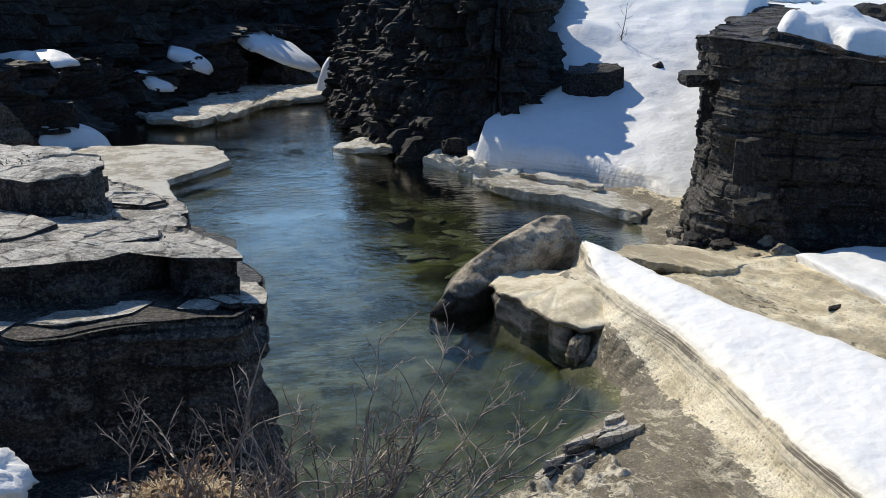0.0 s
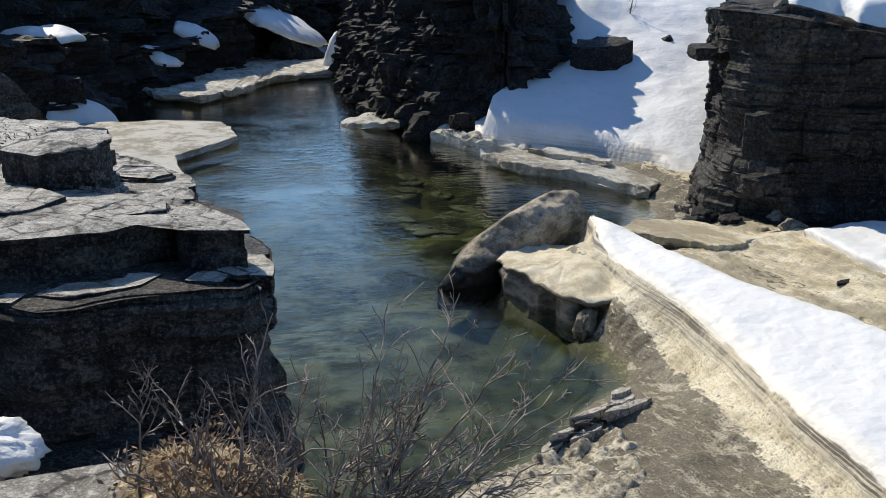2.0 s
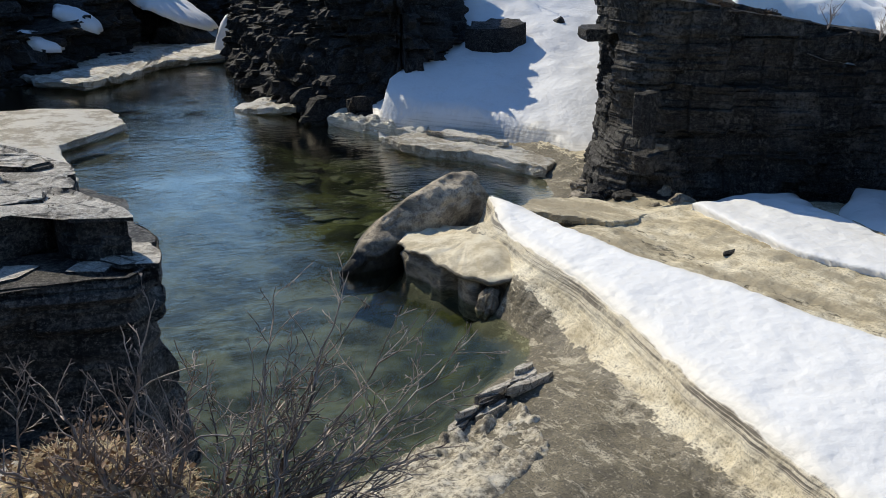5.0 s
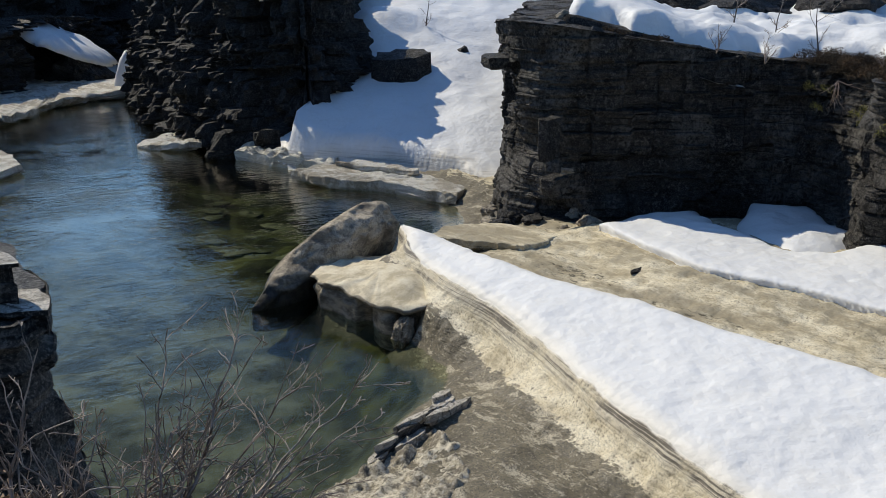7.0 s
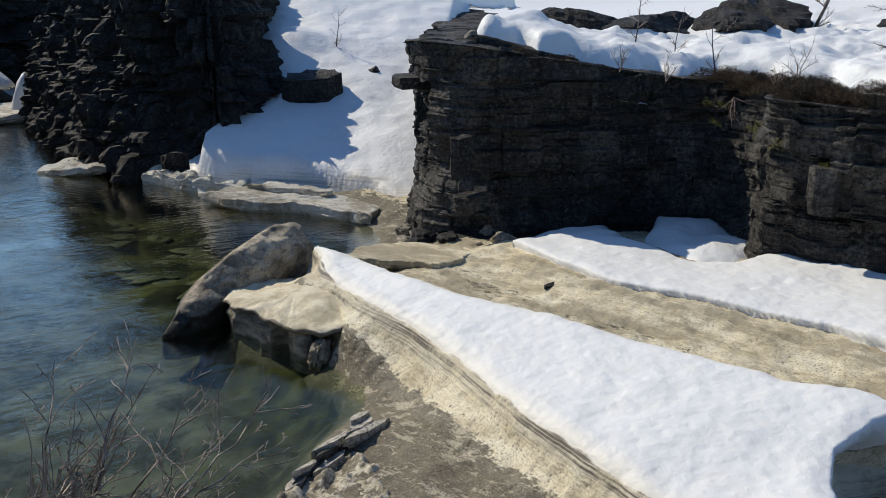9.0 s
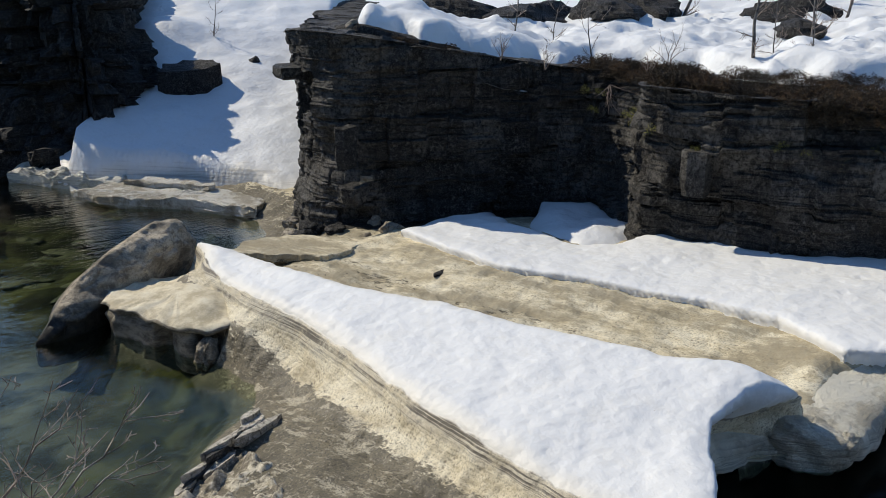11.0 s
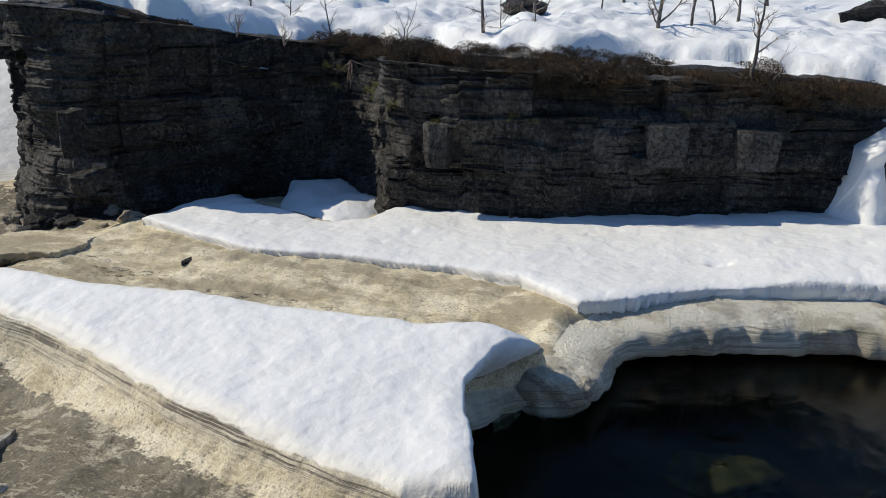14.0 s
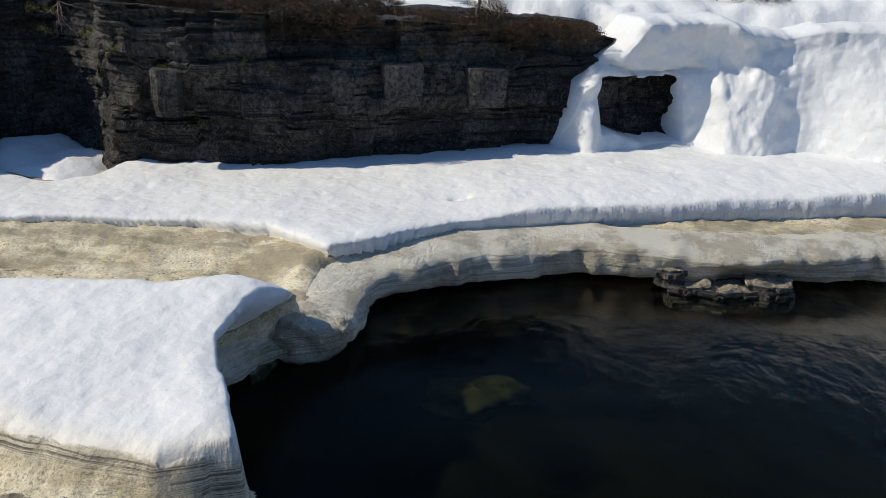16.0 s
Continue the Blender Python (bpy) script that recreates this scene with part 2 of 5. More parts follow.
fleck = k.math("MULTIPLY", k.math("SUBTRACT", k.noise(6.5, 7, 0.74, k.grain(-62, 1.8, 0.8)), 0.5), 0.9)
cream = k.mix(k.ramp(k.math("ADD", shift, fleck), (0.06, 1.0), (0.10, 0.0)), cream, beach)
white = k.mix(k.ramp(shift, (0.5, 0.55), (0.80, 0.0)), snow_colour(k), (0.80, 0.745, 0.62))
full = k.ramp(shift, (0.485, 0.0), (0.505, 1.0))
pits = k.bump(k.math("MULTIPLY", k.math("ADD", high_relief, k.math("MULTIPLY", lines, 0.8)), k.math("SUBTRACT", 1.0, full)), 0.7, 0.028)
BANK = k.done(k.mix(full, cream, white), 0.6, snow_relief(k))
k.l.new(k.b.inputs["Normal"].links[0].from_socket, pits.node.inputs["Normal"])
k.l.new(pits, k.b.inputs["Normal"])

k = Mat("gully snow")
lines = k.noise(1.0, 6, 0.65, k.stretch(0.25, 0.25, 14))
low = k.ramp(k.math("ADD", k.axis(2), k.math("MULTIPLY", k.math("SUBTRACT", k.noise(0.6, 4), 0.5), 1.2)), (0.55, 1.0), (0.95, 0.0))
c = k.mix(k.math("MULTIPLY", low, 0.55), snow_colour(k), (0.66, 0.61, 0.50))
c = k.mix(k.math("MULTIPLY", low, k.ramp(lines, (0.44, 0.55), (0.52, 0.0))), c, (0.34, 0.31, 0.26))
GULLY_SNOW = k.done(c, 0.55, snow_relief(k))

# Side pool's bed: light lost in deep water put into a near-black colour.
k = Mat("pool bed dimmed by depth")
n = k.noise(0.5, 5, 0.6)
DIM_BED = k.done(k.ramp(n, (0.4, (0.0015, 0.0018, 0.0015)), (0.7, (0.008, 0.0085, 0.004))), 0.9, k.bump(n, 0.4, 0.2), Specular_IOR_Level=0.0)
k = Mat("river bed")
stones = k.voro(1.1)
side = k.math("ADD", k.math("ADD", k.math("MULTIPLY", k.axis(0), -0.22), k.math("MULTIPLY", k.axis(1), -0.068)), k.math("MULTIPLY", k.noise(0.45, 6, 0.65), 1.2))
dark = k.ramp(k.noise(0.6, 6, 0.65), (0.42, (0.008, 0.011, 0.004)), (0.51, (0.03, 0.035, 0.011)), (0.60, (0.09, 0.094, 0.03)))
pale = k.ramp(k.noise(1.1, 7, 0.68), (0.42, (0.040, 0.043, 0.034)), (0.58, (0.145, 0.148, 0.118)))
c = k.mix(k.ramp(k.math("ADD", side, 1.0), (0.28, 0.0), (0.62, 1.0)), dark, pale)
BED = k.done(c, 0.8, k.bump(stones, 0.4, 0.15), Specular_IOR_Level=0.1)
k = Mat("algae on stone")
ALGAE = k.done(k.ramp(k.noise(2.0, 6, 0.65), (0.42, (0.035, 0.040, 0.013)), (0.58, (0.10, 0.105, 0.034))), 0.7)

k = Mat("olive stone")
OLIVE = k.done(k.ramp(k.noise(3.0, 6, 0.7), (0.42, (0.010, 0.0105, 0.004)), (0.58, (0.040, 0.040, 0.013))), 0.9, Specular_IOR_Level=0.0)

k = Mat("river water")
tree = k.m.node_tree
flow = k.noise(2.3, 4, 0.6, k.grain(-72, 0.55, 1.7))
ripple = k.math("ADD", k.math("MULTIPLY", flow, 0.75), k.math("MULTIPLY", k.noise(15, 5, 0.6, k.grain(-72, 0.6, 1.6)), 0.10))
calm = k.ramp(k.noise(0.3, 5, 0.65), (0.40, 0.25), (0.62, 1.0))
wave = k.bump(k.math("MULTIPLY", ripple, calm), 1.0, 0.042)
facing = k.n.new("ShaderNodeLayerWeight")
facing.inputs["Blend"].default_value = 0.5
k.l.new(wave, facing.inputs["Normal"])
shine = k.math("ADD", k.math("MULTIPLY", k.math("POWER", facing.outputs["Facing"], 7.0), 3.5), 0.006, True)
gloss = k.n.new("ShaderNodeBsdfGlossy")
gloss.inputs["Roughness"].default_value = 0.0
gloss.inputs["Color"].default_value = (0.96, 0.89, 0.76, 1)
k.l.new(wave, gloss.inputs["Normal"])
clear = k.n.new("ShaderNodeBsdfTransparent")
clear.inputs["Color"].default_value = (0.74, 0.79, 0.70, 1)
both = k.n.new("ShaderNodeMixShader")
k.l.new(shine, both.inputs[0])
k.l.new(clear.outputs[0], both.inputs[1])
k.l.new(gloss.outputs[0], both.inputs[2])
k.l.new(both.outputs[0], k.n["Material Output"].inputs["Surface"])
WATER = k.m


def plain(name, a, b, scale, rough=0.8, bump=0.3, dist=0.02):
    k = Mat(name)
    n = k.noise(scale, 5, 0.65)
    return k.done(k.ramp(n, (0.32, a), (0.68, b)), rough, k.bump(n, bump, dist))


BARK = plain("birch bark", (0.025, 0.021, 0.018), (0.22, 0.195, 0.17), 9.0)
TWIG = plain("willow twig", (0.062, 0.038, 0.028), (0.43, 0.335, 0.262), 14.0, 0.38)
STRAW = plain("dry grass", (0.50, 0.38, 0.22), (0.90, 0.76, 0.52), 22.0)
LITTER = plain("dead leaves", (0.13, 0.075, 0.04), (0.46, 0.31, 0.19), 30.0)
k = Mat("brown heather")
HEATH = k.done(k.mix(k.ramp(k.noise(0.9, 5, 0.7), (0.44, 0.0), (0.56, 1.0)), k.ramp(k.noise(9, 3), (0.4, (0.012, 0.010, 0.006)), (0.6, (0.045, 0.030, 0.014))), k.ramp(k.noise(9, 3), (0.4, (0.028, 0.017, 0.008)), (0.6, (0.105, 0.058, 0.022)))), 0.85)
MOSS = plain("moss", (0.10, 0.10, 0.02), (0.26, 0.24, 0.05), 12.0)


# ---------------------------------------------------------------- numbers
def hashed(*ints):
    n = np.zeros(np.broadcast(*ints).shape, dtype=np.int64) + 1013
    for i, p in zip(ints, (374761393, 668265263, 2246822519)):
        n = (n + np.asarray(i).astype(np.int64) * p) & 0xFFFFFFFF
        n = ((n ^ (n >> 13)) * 1274126177) & 0xFFFFFFFF
    return ((n ^ (n >> 16)) & 0xFFFF) / 65535.0


def vnoise(x, y, z=0.0):
    x, y, z = np.broadcast_arrays(np.asarray(x, float), np.asarray(y, float), np.asarray(z, float))
    i, j, m = np.floor(x), np.floor(y), np.floor(z)
    u, v, w = x - i, y - j, z - m
    u, v, w = u * u * (3 - 2 * u), v * v * (3 - 2 * v), w * w * (3 - 2 * w)
    out = 0
    for a in (0, 1):
        for b in (0, 1):
            for c in (0, 1):
                out = out + hashed(i + a, j + b, m + c) * (u if a else 1 - u) * (v if b else 1 - v) * (w if c else 1 - w)
    return out * 2 - 1


def fbm(x, y, z=0.0, octaves=4):
    out, amp = 0, 1.0
    for o in range(octaves):
        out, amp = out + amp * vnoise(x * 2 ** o + 17 * o, y * 2 ** o + 31 * o, np.asarray(z) * 2 ** o), amp * 0.5
    return out


def inside(poly, x, y):
    """Distance to the polygon's outline, positive inside."""
    p = np.array(poly, float)
    best, odd = np.full(np.shape(x), 1e9), np.zeros(np.shape(x), bool)
    for (ax, ay), (bx, by) in zip(p, np.roll(p, -1, 0)):
        dx, dy = bx - ax, by - ay
        s = np.clip(((x - ax) * dx + (y - ay) * dy) / (dx * dx + dy * dy + 1e-9), 0, 1)
        best = np.minimum(best, np.hypot(x - ax - s * dx, y - ay - s * dy))
        odd ^= ((ay > y) != (by > y)) & (x < dx * (y - ay) / (dy if dy else 1e-9) + ax)
    return np.where(odd, best, -best)


def smooth(a, b, v):
    t = np.clip((v - a) / (b - a), 0, 1)
    return t * t * (3 - 2 * t)


def mesh(name, verts, faces, mat, parent=None, flat=False):
    me = bpy.data.meshes.new(name)
    me.from_pydata(np.asarray(verts).tolist(), [], [tuple(f) for f in faces])
    for m in mat if isinstance(mat, (list, tuple)) else [mat]:
        me.materials.append(m)
    me.polygons.foreach_set("use_smooth", [not flat] * len(me.polygons))
    ob = new(name, me)
    ob.parent = parent
    return ob


def sheet(name, xs, ys, height, mat, keep=None, shift=None, flat=False, parent=None, mats=None):
    """A height field over a grid; keep tells which points stay, shift moves them sideways."""
    X, Y = np.meshgrid(xs, ys)
    Z = height(X, Y)
    nx, ny = len(xs), len(ys)
    idx = np.arange(nx * ny).reshape(ny, nx)
    f = np.stack([idx[:-1, :-1], idx[:-1, 1:], idx[1:, 1:], idx[1:, :-1]], -1).reshape(-1, 4)
    if keep is not None:
        K = keep(X, Y).ravel()
        f = f[K[f].any(1)]
    used, back = np.unique(f, return_inverse=True)
    V = np.stack([X.ravel(), Y.ravel(), Z.ravel()], 1)[used]
    f = back.reshape(-1, 4)
    if shift is not None:
        V = shift(V)
    ob = mesh(name, V, f.tolist(), mat, parent, flat)
    if mats is not None:
        ob.data.polygons.foreach_set("material_index", mats(V[f].mean(1)).astype(np.int32))
    return ob


def rimmed(ob, way_in):
    """Stores how far each point lies inside the snow's rim."""
    co = np.empty(len(ob.data.vertices) * 3)
    ob.data.vertices.foreach_get("co", co)
    co = co.reshape(-1, 3)
    ob.data.attributes.new("edge", "FLOAT", "POINT").data.foreach_set("value", np.asarray(way_in(*co.T), dtype=np.float32))
    return ob


def graded(lo, a, b, hi, step, grow=1.18):
    """Even steps between a and b, growing steps out to lo and hi."""
    mid = list(np.arange(a, b, step))
    s, v = step, b
    while v < hi:
        mid.append(v)
        s *= grow
        v += s
    mid.append(hi)
    s, v, low = step, a, []
    while True:
        s *= grow
        v -= s
        if v <= lo:
            break
        low.append(v)
    return np.array([lo] + low[::-1] + mid)


# ---------------------------------------------------------------- the plan
BAR = [(2.7, 14.7), (2.0, 15.2), (1.35, 15.9), (1.4, 16.8), (2.3, 17.7), (3.4, 18.3), (4.4, 18.9), (5.0, 20.0), (5.5, 21.9), (5.6, 23.4), (5.4, 25.0), (4.2, 27.3), (3.0, 29.0), (3.3, 30.5), (9, 30), (34, 30), (34, -8), (22, -5.3), (17.0, 0.0), (15.15, 2.3), (14.4, 4.4), (13.3, 5.8), (11.8, 6.9), (10.4, 7.2), (9.6, 6.75), (8.9, 6.75), (7.6, 6.9), (6.3, 5.9), (5.7, 4.9), (5.3, 4.0), (4.6, 2.5), (-1, 2.5), (-1.6, 6.5), (-0.9, 8.2), (-0.3, 8.8), (0.8, 9.5), (1.45, 10.0), (1.9, 11.0), (2.6, 11.8), (2.95, 12.7), (2.6, 13.8)]
E_LINE = [(15.5, 46, 3.5, 6.2), (12.3, 38, 2.0, 5.4), (10.3, 32, 0.8, 4.9), (8.4, 26, 0.3, 4.95), (6.75, 22.6, 0.3, 5.25), (6.55, 21.0, 0.3, 5.35), (7.2, 19.8, 0.2, 5.3), (8.8, 19.3, 0.2, 5.0), (12.2, 18.9, 0.2, 4.45),
          (13.4, 17.8, 0.5, 4.35), (13.2, 15.8, 0.5, 4.3), (12.15, 14.6, 0.5, 4.3), (12.3, 13.9, 0.5, 4.3), (12.9, 12.9, 0.5, 4.2), (14.2, 11.3, 0.6, 4.15), (15.6, 10.0, 0.6, 4.05), (17.6, 8.0, 0.7, 3.9), (18.9, 6.7, 0.8, 3.75), (20.9, 5.2, 0.8, 3.2), (22.3, 2.6, 0.8, 3.2), (25, -3, 0.8, 3.3), (30, -9, 0.8, 3.4)]
N_LINE = [(-2, 92, -1, 7.0), (-6.0, 76, -1, 7.0), (-7.6, 60, -1, 7.0), (-6.2, 50, -1, 7.0), (-4.3, 41.5, -1, 7.0), (-2.2, 35.2, -1, 7.0), (-0.6, 33.2, -1, 6.9), (1.6, 31.0, -1, 6.8), (3.5, 31.7, 0.2, 6.8), (4.9, 34.6, 1.0, 6.8), (4.8, 38.0, 2.0, 6.9), (6.0, 43, 3.5, 7.6), (9.3, 49, 5, 8), (14, 60, 6, 8)]
W_LINE = [(-13, 14, -1, 6.0), (-17, 24, -1, 6.5), (-17.6, 33.5, -1, 7.5), (-16.2, 37.5, -1, 7.5), (-16.9, 42, -1, 8), (-15.9, 47.3, -1, 8.5), (-14.8, 51, -1, 8.5), (-14.2, 57, -1, 9), (-13.6, 62, -1, 9), (-12.5, 70, -1, 9), (-9, 82, -1, 9.5), (-2, 90, -1, 9.5), (6, 92, -1, 9.5)]
E_POLY = [p[:2] for p in E_LINE] + [(90, -30), (90, 120), (40, 120), (19, 56)]
N_POLY = [p[:2] for p in N_LINE] + [(20, 120), (-2, 120)]
W_POLY = [(p[0] - 3.0, p[1]) for p in W_LINE] + [(6, 130), (-90, 130), (-90, -20), (-14, -20)]
HOME = [(-13, 7), (-6, 5.2), (-2.6, 3.6), (-1.0, 2.9), (-0.55, 2.3), (-0.25, 1.72), (0.35, 1.5), (1.1, 0.95), (1.5, 0.1), (1.9, -2), (4, -8), (6, -22), (-14, -22)]
BANK_A = [(3.05, 17.6), (2.95, 15.8), (3.3, 14.2), (3.75, 12.6), (4.0, 10.8), (4.2, 9.1), (4.4, 7.9), (4.65, 6.9), (5.05, 5.6), (5.6, 5.1), (6.4, 6.05), (7.0, 6.68), (7.8, 6.9), (8.5, 6.86), (9.1, 6.95), (8.8, 7.4), (8.0, 7.75), (7.5, 8.3), (7.0, 9.3), (5.6, 11.9), (4.3, 14.3), (3.4, 16.9)]
BANK_B = [(7.55, 17.6), (7.85, 15.6), (8.3, 13.9), (9.3, 12.5), (10.4, 10.6), (10.85, 9.3), (10.7, 7.9), (11.5, 7.3), (13.0, 6.75), (14.4, 5.5), (16.3, 3.0), (18.5, 0.4), (23, -4.7), (30, -7.7), (30, 2), (23, 5), (19.3, 7.2), (16.2, 10.4), (13.2, 13.4), (12.5, 14.6), (11.9, 14.5), (11.3, 14.3), (10.8, 14.9), (10.4, 16.1), (9.6, 17.4), (8.8, 17.9), (8.1, 17.9)]


GULLY = [(1.4, 31.0), (1.8, 30.5), (3.3, 29.4), (5.2, 27.9), (6.5, 26.4), (7.2, 24.6), (8.8, 24.6), (10.8, 32), (13, 38), (18, 50), (28, 66), (9, 66), (8.8, 49.2), (5.6, 43.5), (3.4, 38.5), (3.5, 34.8), (2.4, 32.4), (1.6, 31.9)]


def plateau_e(x, y):
    """Ground level on the far bank's top."""
    top = np.interp(x - 0.15 * (y - 12), [6.6, 8.8, 12, 16, 20, 40], [5.35, 5.0, 4.35, 4.12, 3.8, 4.0])
    top = top - 0.09 * np.clip(y - 22.5, 0, 9) * smooth(14, 9, x - 0.3 * (y - 22))
    return top + 0.10 * np.clip(inside(E_POLY, x, y), 0, 40) + 0.12 * fbm(x * 0.5, y * 0.5)


def chute_z(x, y):
    """The snow gully between the two cliffs."""
    z = 0.5 + np.clip((y - 26.4 - 0.45 * np.clip(4.5 - x, -3, 4)) * 0.345, 0, 7)
    return z + 0.7 * np.exp(-(((x - 5.8) / 1.5) ** 2 + ((y - 37.6) / 1.6) ** 2)) + 0.12 * fbm(x * 0.4, y * 0.4)


def ground_z(x, y):
    bed = -0.75 - 0.35 * smooth(0, 6, np.hypot(x + 1, y - 9) * 0.4) + 0.22 * fbm(x * 0.45, y * 0.45) + 0.70 * smooth(8, 3, np.hypot(x + 7.5, (y - 27) * 0.7)) - 0.6 * smooth(4, 9, x) * smooth(8, 3, y)
    d = inside(BAR, x, y) + 0.10 * fbm(x * 1.3, y * 1.3, 3.0)
    d = d - 0.42 * smooth(5.2, 6.2, x) * smooth(9.3, 8.3, y)
    edge = 0.2 + 1.7 * smooth(7.5, 5.5, x - 0.35 * (y - 6))
    apron = 0.30 * smooth(-1.3, 0.0, inside(BANK_B, x, y)) + 0.55 * np.exp(-((x - 2.75) ** 2 + (y - 16.0) ** 2) / 1.0)
    brow = 0.50 * np.exp(-((x - 2.95) ** 2) / 0.45 - np.clip(13.9 - y, -9, 9) ** 2 / np.where(y < 13.9, 1.6, 0.8))
    z = np.where(d > 0, 0.06 * smooth(0, 0.25, d) + 0.42 * smooth(0, edge, d) + apron * smooth(0, 0.55, d) + brow * smooth(0, 0.45, d) + smooth(0, 0.3, d) * (0.05 * fbm(x * 0.9, y * 0.9) + 0.026 * fbm(x * 5, y * 5) + 0.018 * fbm(x * 11, y * 11, 2.0, 2)), np.maximum(bed, d * (0.9 + 3 * (edge < 1.0))))
    gully = inside(GULLY, x, y) > 0.7
    z = np.where(gully, np.maximum(z, chute_z(x, y) - 0.5), z)
    for poly, top in ((E_POLY, None), (N_POLY, 7.0), (W_POLY, 7.2), (HOME, 4.35)):
        s = inside(poly, x, y) - (1.9 if top == 7.0 else 0.0)
        t = plateau_e(x, y) - 0.05 if top is None else top + 0.10 * np.clip(s, 0, 30) * (top == 7.2) + 0.15 * fbm(x * 0.6, y * 0.6)
        # Unseen hill added behind the camera to cut sky light on the cliffs.
        t = t + (0.95 * np.clip(-3.5 - y, 0, 11) if top == 4.35 else 0)
        z = np.where(s > 0.35, z + (t - z) * smooth(0.35, 0.9, s), z)
    far = smooth(70, 160, np.hypot(x, y - 20))
    return z + far * (10 - z)


def ground_kind(c):
    x, y, z = c.T
    e = inside(E_POLY, x, y)
    high = (inside(N_POLY, x, y) > 0.3) | (inside(W_POLY, x, y) > 0.3) | ((e > -0.2) & (e < 1.6))
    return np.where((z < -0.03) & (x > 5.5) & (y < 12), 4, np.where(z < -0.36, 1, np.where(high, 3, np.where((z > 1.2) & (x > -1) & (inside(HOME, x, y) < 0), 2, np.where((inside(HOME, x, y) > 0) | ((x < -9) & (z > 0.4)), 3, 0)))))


ground = sheet("ground", graded(-400, -6, 18, 400, 0.08, 1.12), graded(-300, 2, 31, 500, 0.08, 1.12), ground_z, [SILT, BED, SNOW, ROCK, DIM_BED], mats=ground_kind)
tagged(ground, "tan silt-covered ice bar and stony river bed", "ground", kind="structure")
water = mesh("water", [(-90, -60, 0), (90, -60, 0), (90, 120, 0), (-90, 120, 0)], [(0, 1, 2, 3)], WATER)
tagged(water, "clear dark green river water with small ripples", "river", kind="structure")


# ---------------------------------------------------------------- cliffs
def along(path, ds, rounds=2, turn=0.7):
    p = np.array(path, float)
    for _ in range(rounds):
        p = np.concatenate([p[:1], np.stack([0.75 * p[:-1] + 0.25 * p[1:], 0.25 * p[:-1] + 0.75 * p[1:]], 1).reshape(-1, p.shape[1]), p[-1:]])
    s = np.concatenate([[0], np.cumsum(np.hypot(*np.diff(p[:, :2], axis=0).T))])
    u = np.arange(0, s[-1], ds)
    q = np.stack([np.interp(u, s, p[:, i]) for i in range(p.shape[1])], 1)
    t = np.gradient(q[:, :2], axis=0)
    n = int(max(1, turn / ds))
    ker = np.ones(2 * n + 1) / (2 * n + 1)
    t = np.stack([np.convolve(np.pad(t[:, i], n, "edge"), ker, "valid") for i in range(2)], 1)
    t /= np.linalg.norm(t, axis=1)[:, None] + 1e-9
    return u, q, np.stack([t[:, 1], -t[:, 0]], 1)


